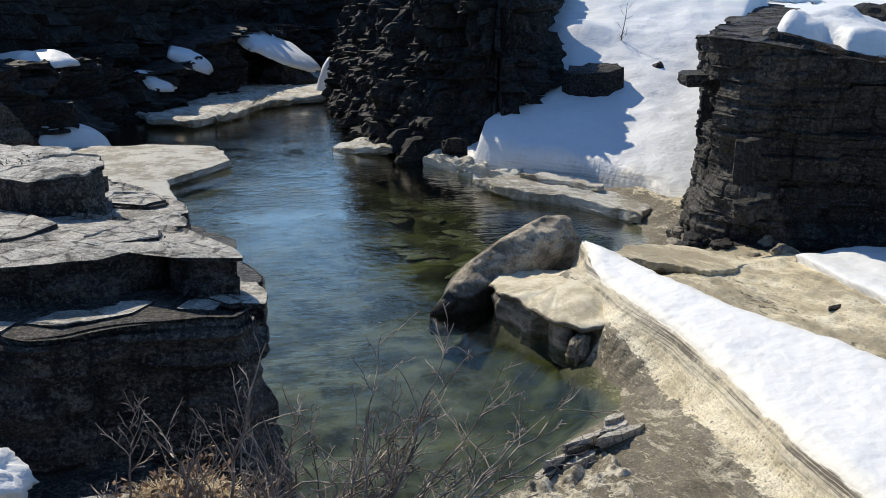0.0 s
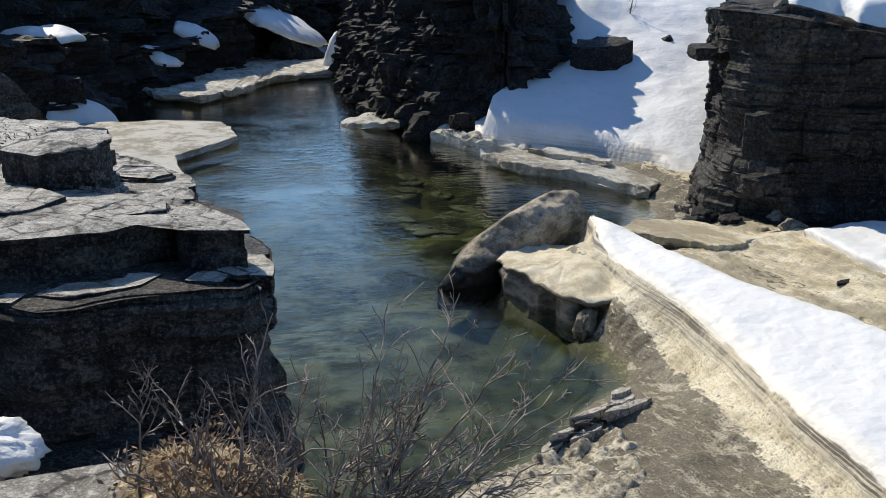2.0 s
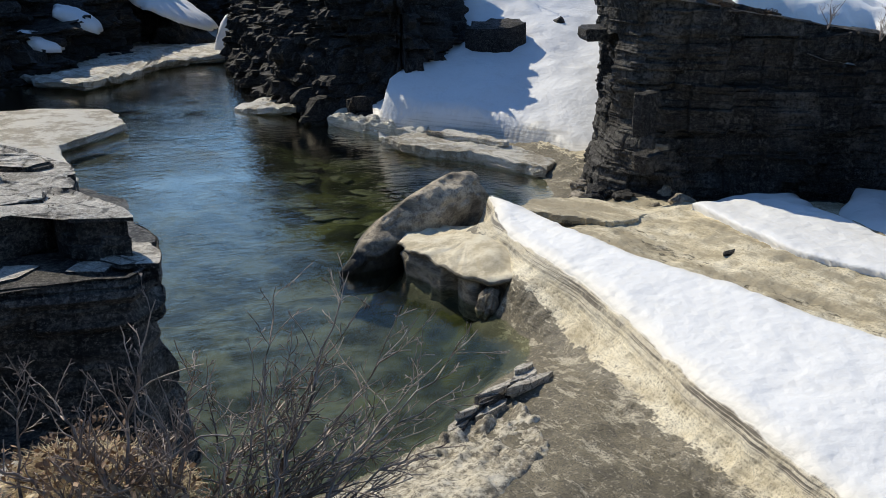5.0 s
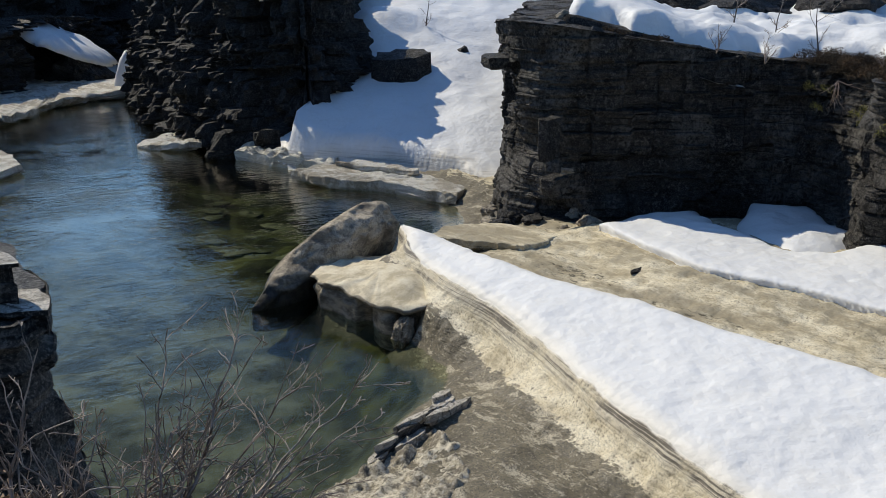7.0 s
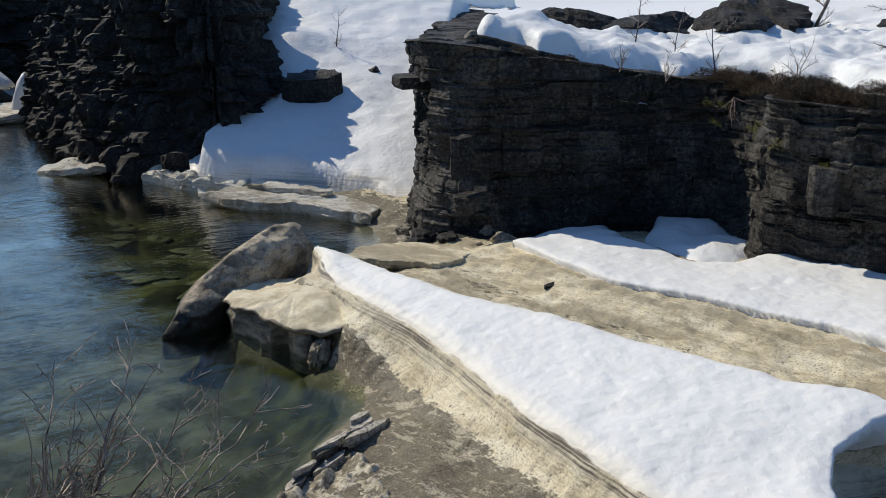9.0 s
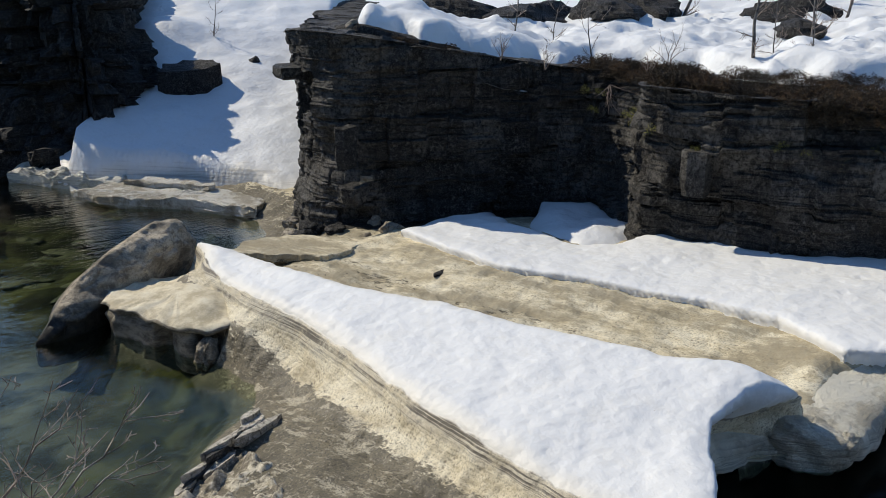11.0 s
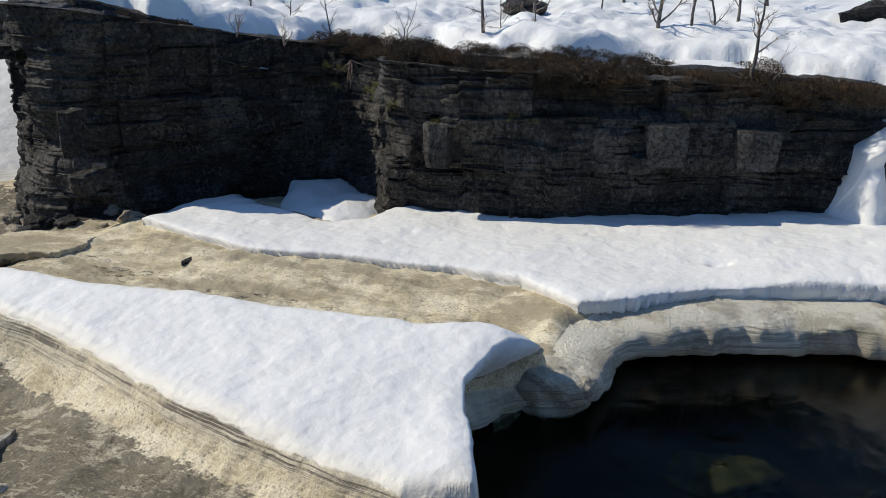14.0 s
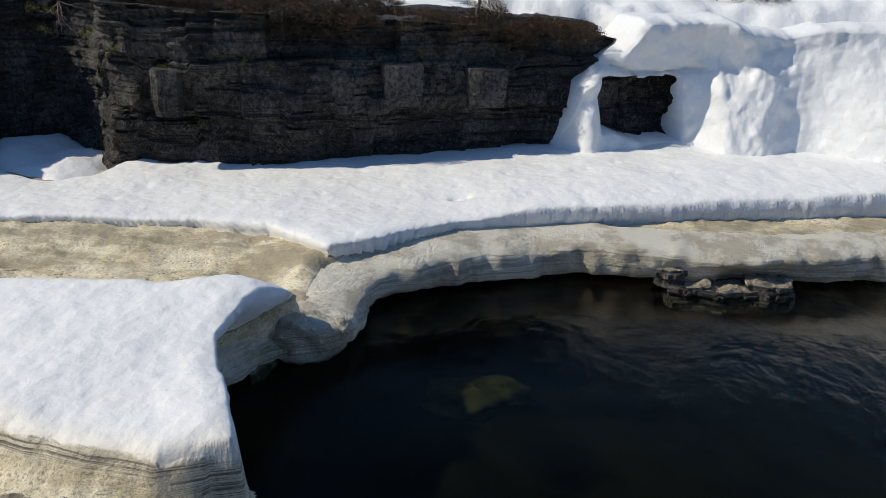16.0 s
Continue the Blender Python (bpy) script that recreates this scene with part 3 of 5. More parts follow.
def cliff(name, path, ds, layers, seed, amp, lean=0.0, rough=0.04, dip=0.0, cap=2.5, mat=ROCK, big=0.5, rounds=2, turn=0.7, joints=0.0):
    """A rock wall along a line: beds of uneven thickness, each broken into blocks that stand out or back."""
    rng = random.Random(seed)
    u, q, out = along(path, ds, rounds, turn)
    zmin, zmax = q[:, 2].min(), q[:, 3].max() + abs(dip) * u[-1]
    cuts = [zmin - abs(dip) * u[-1]]
    while cuts[-1] < zmax:
        cuts.append(cuts[-1] + rng.uniform(*layers) * rng.choice((0.5, 1, 1, 1.6)))
    rows, group, left = [], 0, 0
    cell = (u + 0.5 * vnoise(u * 0.9, 4.4, seed)) / (1.1 if ds < 0.15 else 2.6)
    fault = 1.3 * layers[1] * (hashed(np.floor(cell), np.full_like(cell, seed), np.full_like(cell, 3)) - 0.5) * (ds > 0.03)
    for m in range(len(cuts) - 1):
        if left == 0:
            group, left = m, rng.choice((3, 5, 8, 12))
            gsize = rng.uniform(0.7, 2.2) * (1 if ds < 0.15 else 2)
            gw = (u + 0.3 * vnoise(u * 0.8, m * 1.7, seed)) / gsize + rng.random() * 9
            mass = amp * 1.1 * (hashed(np.floor(gw), np.full_like(gw, m), np.full_like(gw, seed)) - 0.5)
            mass = mass - 0.5 * amp * smooth(0.9, 1.0, np.abs(gw - np.floor(gw) - 0.5) * 2) * (hashed(np.round(gw), np.full_like(gw, m), np.full_like(gw, seed + 2)) > 0.7)
        left -= 1
        size = rng.uniform(0.3, 1.3) * (1 if ds < 0.15 else 2)
        block = np.floor((u + 0.25 * vnoise(u * 1.1, m * 3.3, seed)) / size + rng.random() * 9)
        pick = hashed(block, np.full_like(block, m), np.full_like(block, seed))
        off = mass + amp * (0.30 * (pick - 0.5) + np.where(pick > 0.8, 0.25, 0) - np.where(pick < 0.08, 0.3, 0)) + (0.2 * amp if rng.random() < 0.10 else 0)
        a, b = cuts[m], cuts[m + 1]
        gap = -0.12 * amp if rng.random() < 0.22 else 0
        for zz, extra in ((a + 0.012, gap), (a + 0.03, 0), ((a + b) / 2, 0.01), (b - 0.02, 0)):
            z = np.clip(zz + fault + dip * u + 0.06 * vnoise(u * 0.5, m * 0.2, seed), q[:, 2], q[:, 3])
            push = off + extra + big * fbm(u * 0.35, z * 0.45, seed, 3) + rough * fbm(u * 2.2, z * 2.6, seed + 1, 4) + 0.5 * rough * np.abs(fbm(u * 1.3, z * 1.0, seed + 3, 3)) + lean * (z - q[:, 2])
            if joints:
                tier = np.floor((z + 0.35 * vnoise(u * 0.35, seed)) / 1.15)
                post = np.floor((u + 0.3 * vnoise(u * 1.1, tier * 2.3)) / 1.3 + 0.41 * tier)
                push = push + joints * (hashed(post, tier, np.full_like(u, seed)) - 0.5)
            rows.append(np.stack([q[:, 0] + out[:, 0] * push, q[:, 1] + out[:, 1] * push, z + 0.02 * vnoise(u * 2, zz * 7, seed)], 1))
    last = rows[-1]
    for back in [b for b in (0.06, 0.16, 0.3, 0.5, 0.75, 1.05, 1.4, 1.8) if b < cap] + [cap]:
        jit = 0.12 * vnoise(u * 1.5, back * 3, seed)
        step = 0.12 * np.round(1.5 * fbm(u * 0.9, back * 1.1, seed + 5, 2)) if 0.05 < ds < 0.15 else 0
        rows.append(np.stack([last[:, 0] - out[:, 0] * (back + jit), last[:, 1] - out[:, 1] * (back + jit), q[:, 3] + min(amp, 0.3) * step / 0.3 + (0.4 if ds > 0.05 else 0.12) * rough * fbm(u * 2.5, back * 2.5, seed, 3)], 1))
    V = np.array(rows)
    ny, nx = V.shape[:2]
    i = np.arange(nx * ny).reshape(ny, nx)
    f = np.stack([i[:-1, :-1], i[:-1, 1:], i[1:, 1:], i[1:, :-1]], -1).reshape(-1, 4)
    return mesh(name, V.reshape(-1, 3), f.tolist(), mat, flat=True)


cliff_e = tagged(cliff("cliff_east", E_LINE, 0.06, (0.03, 0.15), 5, 0.13, 0.02, rough=0.06, big=0.26, joints=0.42, dip=-0.004, rounds=1, turn=0.4, mat=ROCK_E), "dark layered schist cliff above the snow bank", "cliff", kind="structure")
cliff_n = tagged(cliff("cliff_north", N_LINE, 0.13, (0.1, 0.4), 8, 0.8, -0.20, rough=0.25, big=0.45, rounds=1), "dark jagged schist headland beside the river", "cliff", kind="structure")
W_LOW = [(x, y, zb, np.interp(y, [14, 33, 42, 46, 48.5, 50.5, 53, 58, 66, 92], [3, 3.6, 3.6, 2.0, 2.0, 3.0, 3.2, 4.8, 4.6, 3.6])) for x, y, zb, zt in W_LINE]
W_TOP = [(x - 2.3 - 0.7 * (i % 2), y + 0.6, 1.5, zt) for i, (x, y, zb, zt) in enumerate(W_LINE)]
cliff_w = tagged(cliff("cliff_west", W_LOW, 0.2, (0.15, 0.5), 11, 1.1, -0.1, rough=0.3, big=0.9, cap=3.0), "dark stepped schist cliff with snow shelves", "cliff", kind="structure")
cliff_w2 = tagged(cliff("cliff_west_top", W_TOP, 0.25, (0.2, 0.6), 13, 1.4, -0.1, rough=0.35, big=1.2), "dark upper tier of the stepped schist cliff", "cliff", kind="structure")
HOME_LINE = [(x, y, -1.0, 4.45) for x, y in HOME[::-1][1:]]
cliff_s = tagged(cliff("cliff_south", HOME_LINE, 0.15, (0.1, 0.3), 21, 0.2, 0.0, big=0.2, mat=ROCK_FACE), "dark schist cliff of the near bank", "cliff", kind="structure")


# ---------------------------------------------------------------- snow
def bumps(x, y, s=1.0):
    return s * (0.016 * fbm(x * 2.6, y * 2.6, 1.0, 3) + 0.006 * fbm(x * 6.5, y * 6.5, 3.0, 2) + 0.05 * fbm(x * 0.6, y * 0.6, 5.0, 2))


def pool_side(x, y):
    return (y < 5.25) | ((x > 5.4) & (y < 7.7))


def rim_a(x, y):
    return inside(BANK_A, x, y) + 0.06 * fbm(x * 0.5, y * 0.5, 7.0, 2) + 0.012 * fbm(x * 4, y * 4, 7.0, 2)


def bank_a_z(x, y):
    d = rim_a(x, y)
    pool = pool_side(x, y)
    g = np.where(pool, 0.30, np.maximum(ground_z(x, y), -0.35))
    tip = np.clip((17.5 - y) / 11.5, 0, 1)
    across = np.clip(((x - 3.0) + (y - 17.5) * 0.185) / (0.4 + 3.0 * tip), 0, 1)
    top = 1.10 + 0.32 * across * smooth(0.0, 0.3, tip) + 0.12 * smooth(0.25, 0.0, tip) + bumps(x, y) - 0.55 * smooth(8.0, 9.3, x) * smooth(9.0, 7.6, y) + 0.05 * smooth(0, 0.3, d)
    side = np.interp(d, [-0.95, -0.6, -0.38, -0.22, -0.12, -0.05, 0.0, 0.05, 0.12], [-0.10, 0.03, 0.14, 0.31, 0.52, 0.76, 0.90, 0.97, 1.0])
    sheer = smooth(-0.14, 0.05, d)
    return np.where(pool, g - 0.1 + (top - g + 0.1) * sheer, np.where(d > -1.0, g + (top - g) * side, g - 0.2))


def undercut(v):
    """The melted hollow under the bank's end above the side pool."""
    near = np.exp(-(((v[:, 0] - 7.0) / 1.9) ** 4 + ((v[:, 1] - 6.5) / 0.9) ** 4))
    k = near * smooth(1.22, 0.55, v[:, 2]) * 0.95
    rag = near * smooth(1.25, 1.0, v[:, 2]) * (0.16 * fbm(v[:, 0] * 2.2, v[:, 1] * 2.2, v[:, 2] * 2.2, 4))
    v[:, 0] -= 0.6 * (k + rag)
    v[:, 1] += 0.8 * (k + rag)
    return v


bank_a = sheet("snow_bank", np.arange(1.8, 9.4, 0.04), np.arange(4.2, 18.8, 0.04), bank_a_z, BANK, keep=lambda x, y: inside(BANK_A, x, y) > np.where(pool_side(x, y), -0.16, -0.92), shift=undercut)
rimmed(bank_a, lambda x, y, z: np.where(pool_side(x, y) & (x > 5.75), np.interp(z, [0.5, 0.95, 1.15], [-0.22, -0.12, 0.5]), rim_a(x, y)))
tagged(bank_a, "long wedge of white snow with silt-striped melting flank on the bar", "snow bank", kind="structure")


rng = random.Random(8)
FOOTMARKS = [(14.02, 7.35, 0.12, 0.15), (14.18, 7.22, 0.09, 0.09)]
for _ in range(46):
    FOOTMARKS.append((rng.uniform(9.5, 19), rng.uniform(2, 13), rng.uniform(0.05, 0.12), rng.uniform(0.02, 0.06)))


def overhang(v):
    """Pulls the bank's lower edge inwards, so that the snow lip overhangs."""
    x, y = v[:, 0].copy(), v[:, 1].copy()
    e = 0.03
    gx = inside(BANK_B, x + e, y) - inside(BANK_B, x - e, y)
    gy = inside(BANK_B, x, y + e) - inside(BANK_B, x, y - e)
    n = np.hypot(gx, gy) + 1e-6
    d = inside(BANK_B, x, y)
    k = smooth(0.3, 0.05, np.abs(d)) * smooth(0.93, 0.72, v[:, 2]) * 0.16
    v[:, 0] += k * gx / n
    v[:, 1] += k * gy / n
    return v


def bank_b_z(x, y):
    d = inside(BANK_B, x, y) + 0.05 * fbm(x * 1.1, y * 1.1, 9.0, 2)
    g = ground_z(x, y)
    top = 0.93 - 0.10 * np.exp(-((x - 10.9) ** 2 + (y - 14.9) ** 2) / 1.2) - 0.2 * smooth(17.2, 18.4, y) + 0.06 * smooth(0, 0.25, d) + 0.05 * smooth(0, 2.5, d) + 0.26 * smooth(12, 18, x) + bumps(x, y)
    for fx, fy, fr, fd in FOOTMARKS:
        top = top - fd * np.exp(-((x - fx) ** 2 + (y - fy) ** 2) / fr ** 2)
    return np.where(d > -0.3, np.where(d > 0.05, top, g - 0.1 + (top - g + 0.1) * smooth(-0.1, 0.1, d)), g - 0.2)


bank_b = sheet("snow_bank", graded(7.0, 7.05, 20, 31, 0.06), graded(-9, -1, 19.2, 19.4, 0.06), bank_b_z, BANK, keep=lambda x, y: inside(BANK_B, x, y) > -0.25, shift=overhang)
rimmed(bank_b, lambda x, y, z: np.where((y < 7.6) | (x > 11.4), 0.6, np.interp(inside(BANK_B, x, y) + 0.5 * (z - 0.80), [-0.4, 0.0, 0.08, 0.30], [-0.25, -0.03, 0.12, 0.5])))
tagged(bank_b, "white snow strip along the foot of the dark cliff", "snow bank", kind="structure")



def ice_edge():
    """Silty ice shelf with a rounded, undercut rim along the side pool."""
    line = [(4.9, 4.1), (5.25, 5.1), (5.9, 6.2), (7.2, 7.15), (8.8, 6.95), (9.65, 6.5), (10.45, 7.0), (11.8, 6.65), (13.2, 5.55), (14.2, 4.2), (14.95, 2.1), (16.8, -0.2), (21.8, -5.5), (27, -8.2)]
    u, q, out = along([(*p, 0, 0) for p in line], 0.05, 2, 0.35)
    far = smooth(10.6, 11.6, q[:, 0])
    rows = []
    for off, z in ((-0.95, 0.60), (-0.6, 0.58), (-0.35, 0.55), (-0.2, 0.52), (-0.09, 0.48), (-0.03, 0.43), (0.0, 0.36), (-0.02, 0.29), (0.01, 0.24), (-0.03, 0.18), (-0.06, 0.12), (-0.2, 0.06), (-0.5, 0.0), (-0.9, -0.15)):
        n = off + 0.12 * fbm(u * 0.9, z * 1.2, 5.0, 3) + 0.06 * fbm(u * 3.5, z * 4, 2.0, 3) - 0.35 * np.exp(-((q[:, 0] - 15.2) / 0.5) ** 2) * smooth(0.35, 0.2, z) * (z > 0)
        x, y = q[:, 0] + out[:, 0] * n, q[:, 1] + out[:, 1] * n
        g = ground_z(x, y) + 0.02
        zz = z + 0.04 * fbm(u * 1.1, off, 9.0, 3) + 0.16 * far * smooth(0.1, 0.35, z)
        rows.append(np.stack([x, y, np.where(off < -0.8, (np.minimum(g, 0.8) - 0.06) * (1 - far) + np.maximum(np.minimum(g, 0.85), zz) * far, zz)], 1))
    V = np.array(rows)
    ny, nx = V.shape[:2]
    i = np.arange(nx * ny).reshape(ny, nx)
    f = np.stack([i[:-1, :-1], i[1:, :-1], i[1:, 1:], i[:-1, 1:]], -1).reshape(-1, 4)
    return mesh("ice_shelf", V.reshape(-1, 3), f.tolist(), SHELF)


tagged(ice_edge(), "cream silty ice shelf undercut above the dark side pool", "ice shelf", kind="structure")


def pendant(at, size, turn, seed):
    """A rough melting lump of silty ice: thick above, drawn out to a ragged lower rim."""
    th, ph = np.meshgrid(np.linspace(0.03, math.pi - 0.03, 46), np.linspace(0, 2 * math.pi, 80, endpoint=False))
    d = np.stack([np.sin(th) * np.cos(ph), np.sin(th) * np.sin(ph), np.cos(th)], -1).reshape(-1, 3)
    r = np.abs(d) ** 3.5
    r = 1 / (r.sum(1)) ** (1 / 3.5)
    r = r * (1 + 0.16 * fbm(d[:, 0] * 2 + seed, d[:, 1] * 2, d[:, 2] * 2, 4) + 0.05 * fbm(d[:, 0] * 9, d[:, 1] * 9 + seed, d[:, 2] * 9, 3))
    v = d * r[:, None] * np.array(size)
    v[:, :2] *= (0.82 + 0.18 * np.clip(v[:, 2:3] / size[2], -1, 1))
    v = v @ np.array(Euler([radians(a) for a in turn]).to_matrix()).T + np.array(at)
    i = np.arange(80 * 46).reshape(80, 46)
    j = np.roll(i, -1, 0)
    f = np.stack([i[:, :-1], i[:, 1:], j[:, 1:], j[:, :-1]], -1).reshape(-1, 4).tolist() + [tuple(i[::-1, 0]), tuple(i[:, -1])]
    return mesh("ice_tongue", v, f, SHELF)


tagged(pendant((8.95, 7.02, 0.30), (0.62, 0.34, 0.34), (0, 16, -38), 3), "rough tongue of silty ice hanging over the side pool", "ice")
tagged(pendant((9.35, 6.72, 0.22), (0.22, 0.20, 0.26), (8, 0, 20), 9), "small broken lump of silty ice at the pool's rim", "ice")


def gully_z(x, y):
    d = inside(GULLY, x, y)
    return chute_z(x, y) - 1.1 * smooth(0.10, -0.30, d) + bumps(x, y, 1.5)


gully = sheet("snow_gully", np.arange(0, 31, 0.16), np.arange(23, 70, 0.16), gully_z, GULLY_SNOW, keep=lambda x, y: inside(GULLY, x, y) > -0.5)
tagged(gully, "steep snow gully between the dark cliffs", "snow", kind="structure")


def lip(x, y):
    """How far inside the snow's edge on the far bank's top."""
    back = np.interp(x - 0.5 * y, [-4, -1.3, -0.7, 3.4, 4.4, 13.5, 15.5, 17], [1.9, 1.8, 0.75, 0.55, 1.9, 2.7, 1.3, 0.3])
    return inside(E_POLY, x, y) - back - (0.2 + 0.2 * (back > 0.5)) * fbm(x * 0.7, y * 0.7, 4.0, 3)


def snow_e_z(x, y):
    d = lip(x, y)
    return plateau_e(x, y) - 0.3 + np.where(d > 0, 0.75 * np.sqrt(np.clip(d / 0.7, 0, 1) * (2 - np.clip(d / 0.7, 0, 1))), -0.5 * smooth(0.0, -0.35, d)) + bumps(x, y, 2.0) + 0.20 * fbm(x * 0.9, y * 0.9, 6.0, 3) * smooth(0.3, 2.0, d) + 0.05 * fbm(x * 2.3, y * 2.3, 2.0, 3) * smooth(0.0, 0.3, d) * smooth(2.5, 1.0, d)


snow_e = sheet("snow_field", graded(6, 7, 24, 95, 0.10, 1.15), graded(-30, 0, 26, 110, 0.10, 1.15), snow_e_z, SNOW, keep=lambda x, y: lip(x, y) > -0.4)
tagged(snow_e, "deep rounded snow on top of the far cliff", "snow", kind="structure")


# ---------------------------------------------------------------- rocks and slabs
def resampled(poly, step, wobble, seed):
    """The outline with points at even steps, roughened."""
    p = np.array(poly, float)
    out = []
    for a, b in zip(p, np.roll(p, -1, 0)):
        n = max(1, int(np.hypot(*(b - a)[:2]) / step))
        out += [a + (b - a) * i / n for i in range(n)]
    out = np.array(out)
    c = out[:, :2].mean(0)
    r = 1 + wobble * np.array([vnoise(x * 1.7 / step * 0.4, y * 1.7 / step * 0.4, seed) for x, y in out[:, :2]])
    out[:, :2] = c + (out[:, :2] - c) * r[:, None]
    return out


def slab(name, poly, z0, z1, mat, parent=None, step=0.08, wobble=0.05, seed=0, rough=0.012, tilt=(0, 0), under=0.85, flat=True, terrace=0.0):
    """A stone or ice plate: broken outline, uneven stepped top, side worn back in two beds."""
    o = resampled(poly, step, wobble, seed)
    n, c = len(o), o[:, :2].mean(0)
    rings = []
    h = z1 - z0
    inner = (0.985, 0.96, 0.93, 0.89, 0.85, 0.8, 0.75, 0.69, 0.63, 0.56, 0.49, 0.41, 0.33, 0.24, 0.14) if terrace else (0.985, 0.9, 0.7, 0.45, 0.2)
    for f, lev in ((under * 0.9, 0.0), (under, 0.25), (0.992, 0.45), (0.984, 0.5), (0.998, 0.62), (1.0, 0.94), *((g, 1.0) for g in inner)):
        xy = c + (o[:, :2] - c) * f
        if lev < 1:
            xy = xy + (0.25 * step) * np.stack([vnoise(xy[:, 0] * 9, xy[:, 1] * 9, lev * 9 + seed), vnoise(xy[:, 0] * 9, xy[:, 1] * 9, lev * 9 + seed + 40)], 1)
        z = z0 + h * lev + (tilt[0] * (xy[:, 0] - c[0]) + tilt[1] * (xy[:, 1] - c[1])) + (rough * fbm(xy[:, 0] * 4, xy[:, 1] * 4, seed, 3) if lev > 0.3 else 0)
        if terrace and lev > 0.9:
            z = z + terrace * np.floor(3.2 * fbm(xy[:, 0] * 2.0, xy[:, 1] * 3.0, seed + 7, 4))
        rings.append(np.column_stack([xy, z]))
    V = np.concatenate(rings + [np.array([[c[0], c[1], rings[-1][:, 2].mean()]])])
    f = [(r * n + i, r * n + (i + 1) % n, (r + 1) * n + (i + 1) % n, (r + 1) * n + i) for r in range(len(rings) - 1) for i in range(n)]
    last = (len(rings) - 1) * n
    f += [(last + i, last + (i + 1) % n, len(V) - 1) for i in range(n)] + [tuple(range(n - 1, -1, -1))]
    return mesh(name, V, f, mat, parent, flat)


def drift(poly, low, high, seed, tilt):
    """A thin pillow of old snow with a ragged, feathered edge."""
    o = resampled(poly, 0.18, 0.05, seed)
    n, c = len(o), o[:, :2].mean(0)
    rings = []
    for f in (1.08, 1.03, 0.97, 0.9, 0.8, 0.68, 0.54, 0.38, 0.2):
        xy = c + (o[:, :2] - c) * f
        z = low - 0.15 + (high - low + 0.15) * np.sqrt(np.clip(1.0 - (f / 1.08) ** 3, 0, 1)) + tilt[0] * (xy[:, 0] - c[0]) + tilt[1] * (xy[:, 1] - c[1]) + 0.14 * fbm(xy[:, 0] * 0.9, xy[:, 1] * 0.9, seed, 3)
        rings.append(np.column_stack([xy, z]))
    V = np.concatenate(rings + [np.array([[c[0], c[1], rings[-1][:, 2].mean()]])])
    f = [(r * n + i, r * n + (i + 1) % n, (r + 1) * n + (i + 1) % n, (r + 1) * n + i) for r in range(len(rings) - 1) for i in range(n)]
    last = (len(rings) - 1) * n
    f += [(last + i, last + (i + 1) % n, len(V) - 1) for i in range(n)] + [tuple(range(n - 1, -1, -1))]
    return mesh("snow_patch", V, f, SNOW)


def lump(name, at, size, turn, mat, seed, parent=None, rough=0.12, cuts=5, res=40, flat=False, planes=(), groove=0.0):
    """A boulder: an ellipsoid cut by a few planes, then weathered."""
    rng = np.random.RandomState(seed)
    th, ph = np.meshgrid(np.linspace(0.02, math.pi - 0.02, res), np.linspace(0, 2 * math.pi, 2 * res, endpoint=False))
    d = np.stack([np.sin(th) * np.cos(ph), np.sin(th) * np.sin(ph), np.cos(th)], -1).reshape(-1, 3)
    r = np.ones(len(d))
    for _ in range(cuts):
        v = rng.normal(size=3)
        v /= np.linalg.norm(v)
        k = rng.uniform(0.55, 0.85)
        along_v = d @ v
        r = np.minimum(r, np.where(along_v > 0.05, k / np.maximum(along_v, 0.05), 9))
    r = r * (1 + rough * fbm(d[:, 0] * 1.6 + seed, d[:, 1] * 1.6, d[:, 2] * 1.6, 4) + 0.25 * rough * fbm(d[:, 0] * 7, d[:, 1] * 7 + seed, d[:, 2] * 7, 3))
    if groove:
        r = r * (1 - groove * smooth(0.10, 0.0, np.abs(fbm(d[:, 0] * 1.5 + 3 * seed, d[:, 1] * 1.5, d[:, 2] * 2.2, 3))))
    V = d * r[:, None] * np.array(size)
    V = V @ np.array(Euler([radians(a) for a in turn]).to_matrix()).T
    for normal, off in planes:
        v = np.array(normal) / np.linalg.norm(normal)
        over = np.maximum(0, V @ v - off)
        V = V - 0.92 * over[:, None] * v
    V = V + np.array(at)
    n, m = 2 * res, res
    i = np.arange(n * m).reshape(n, m)
    j = np.roll(i, -1, 0)
    f = np.stack([i[:, :-1], i[:, 1:], j[:, 1:], j[:, :-1]], -1).reshape(-1, 4).tolist() + [tuple(i[::-1, 0]), tuple(i[:, -1])]
    return mesh(name, V, f, mat, parent, flat)


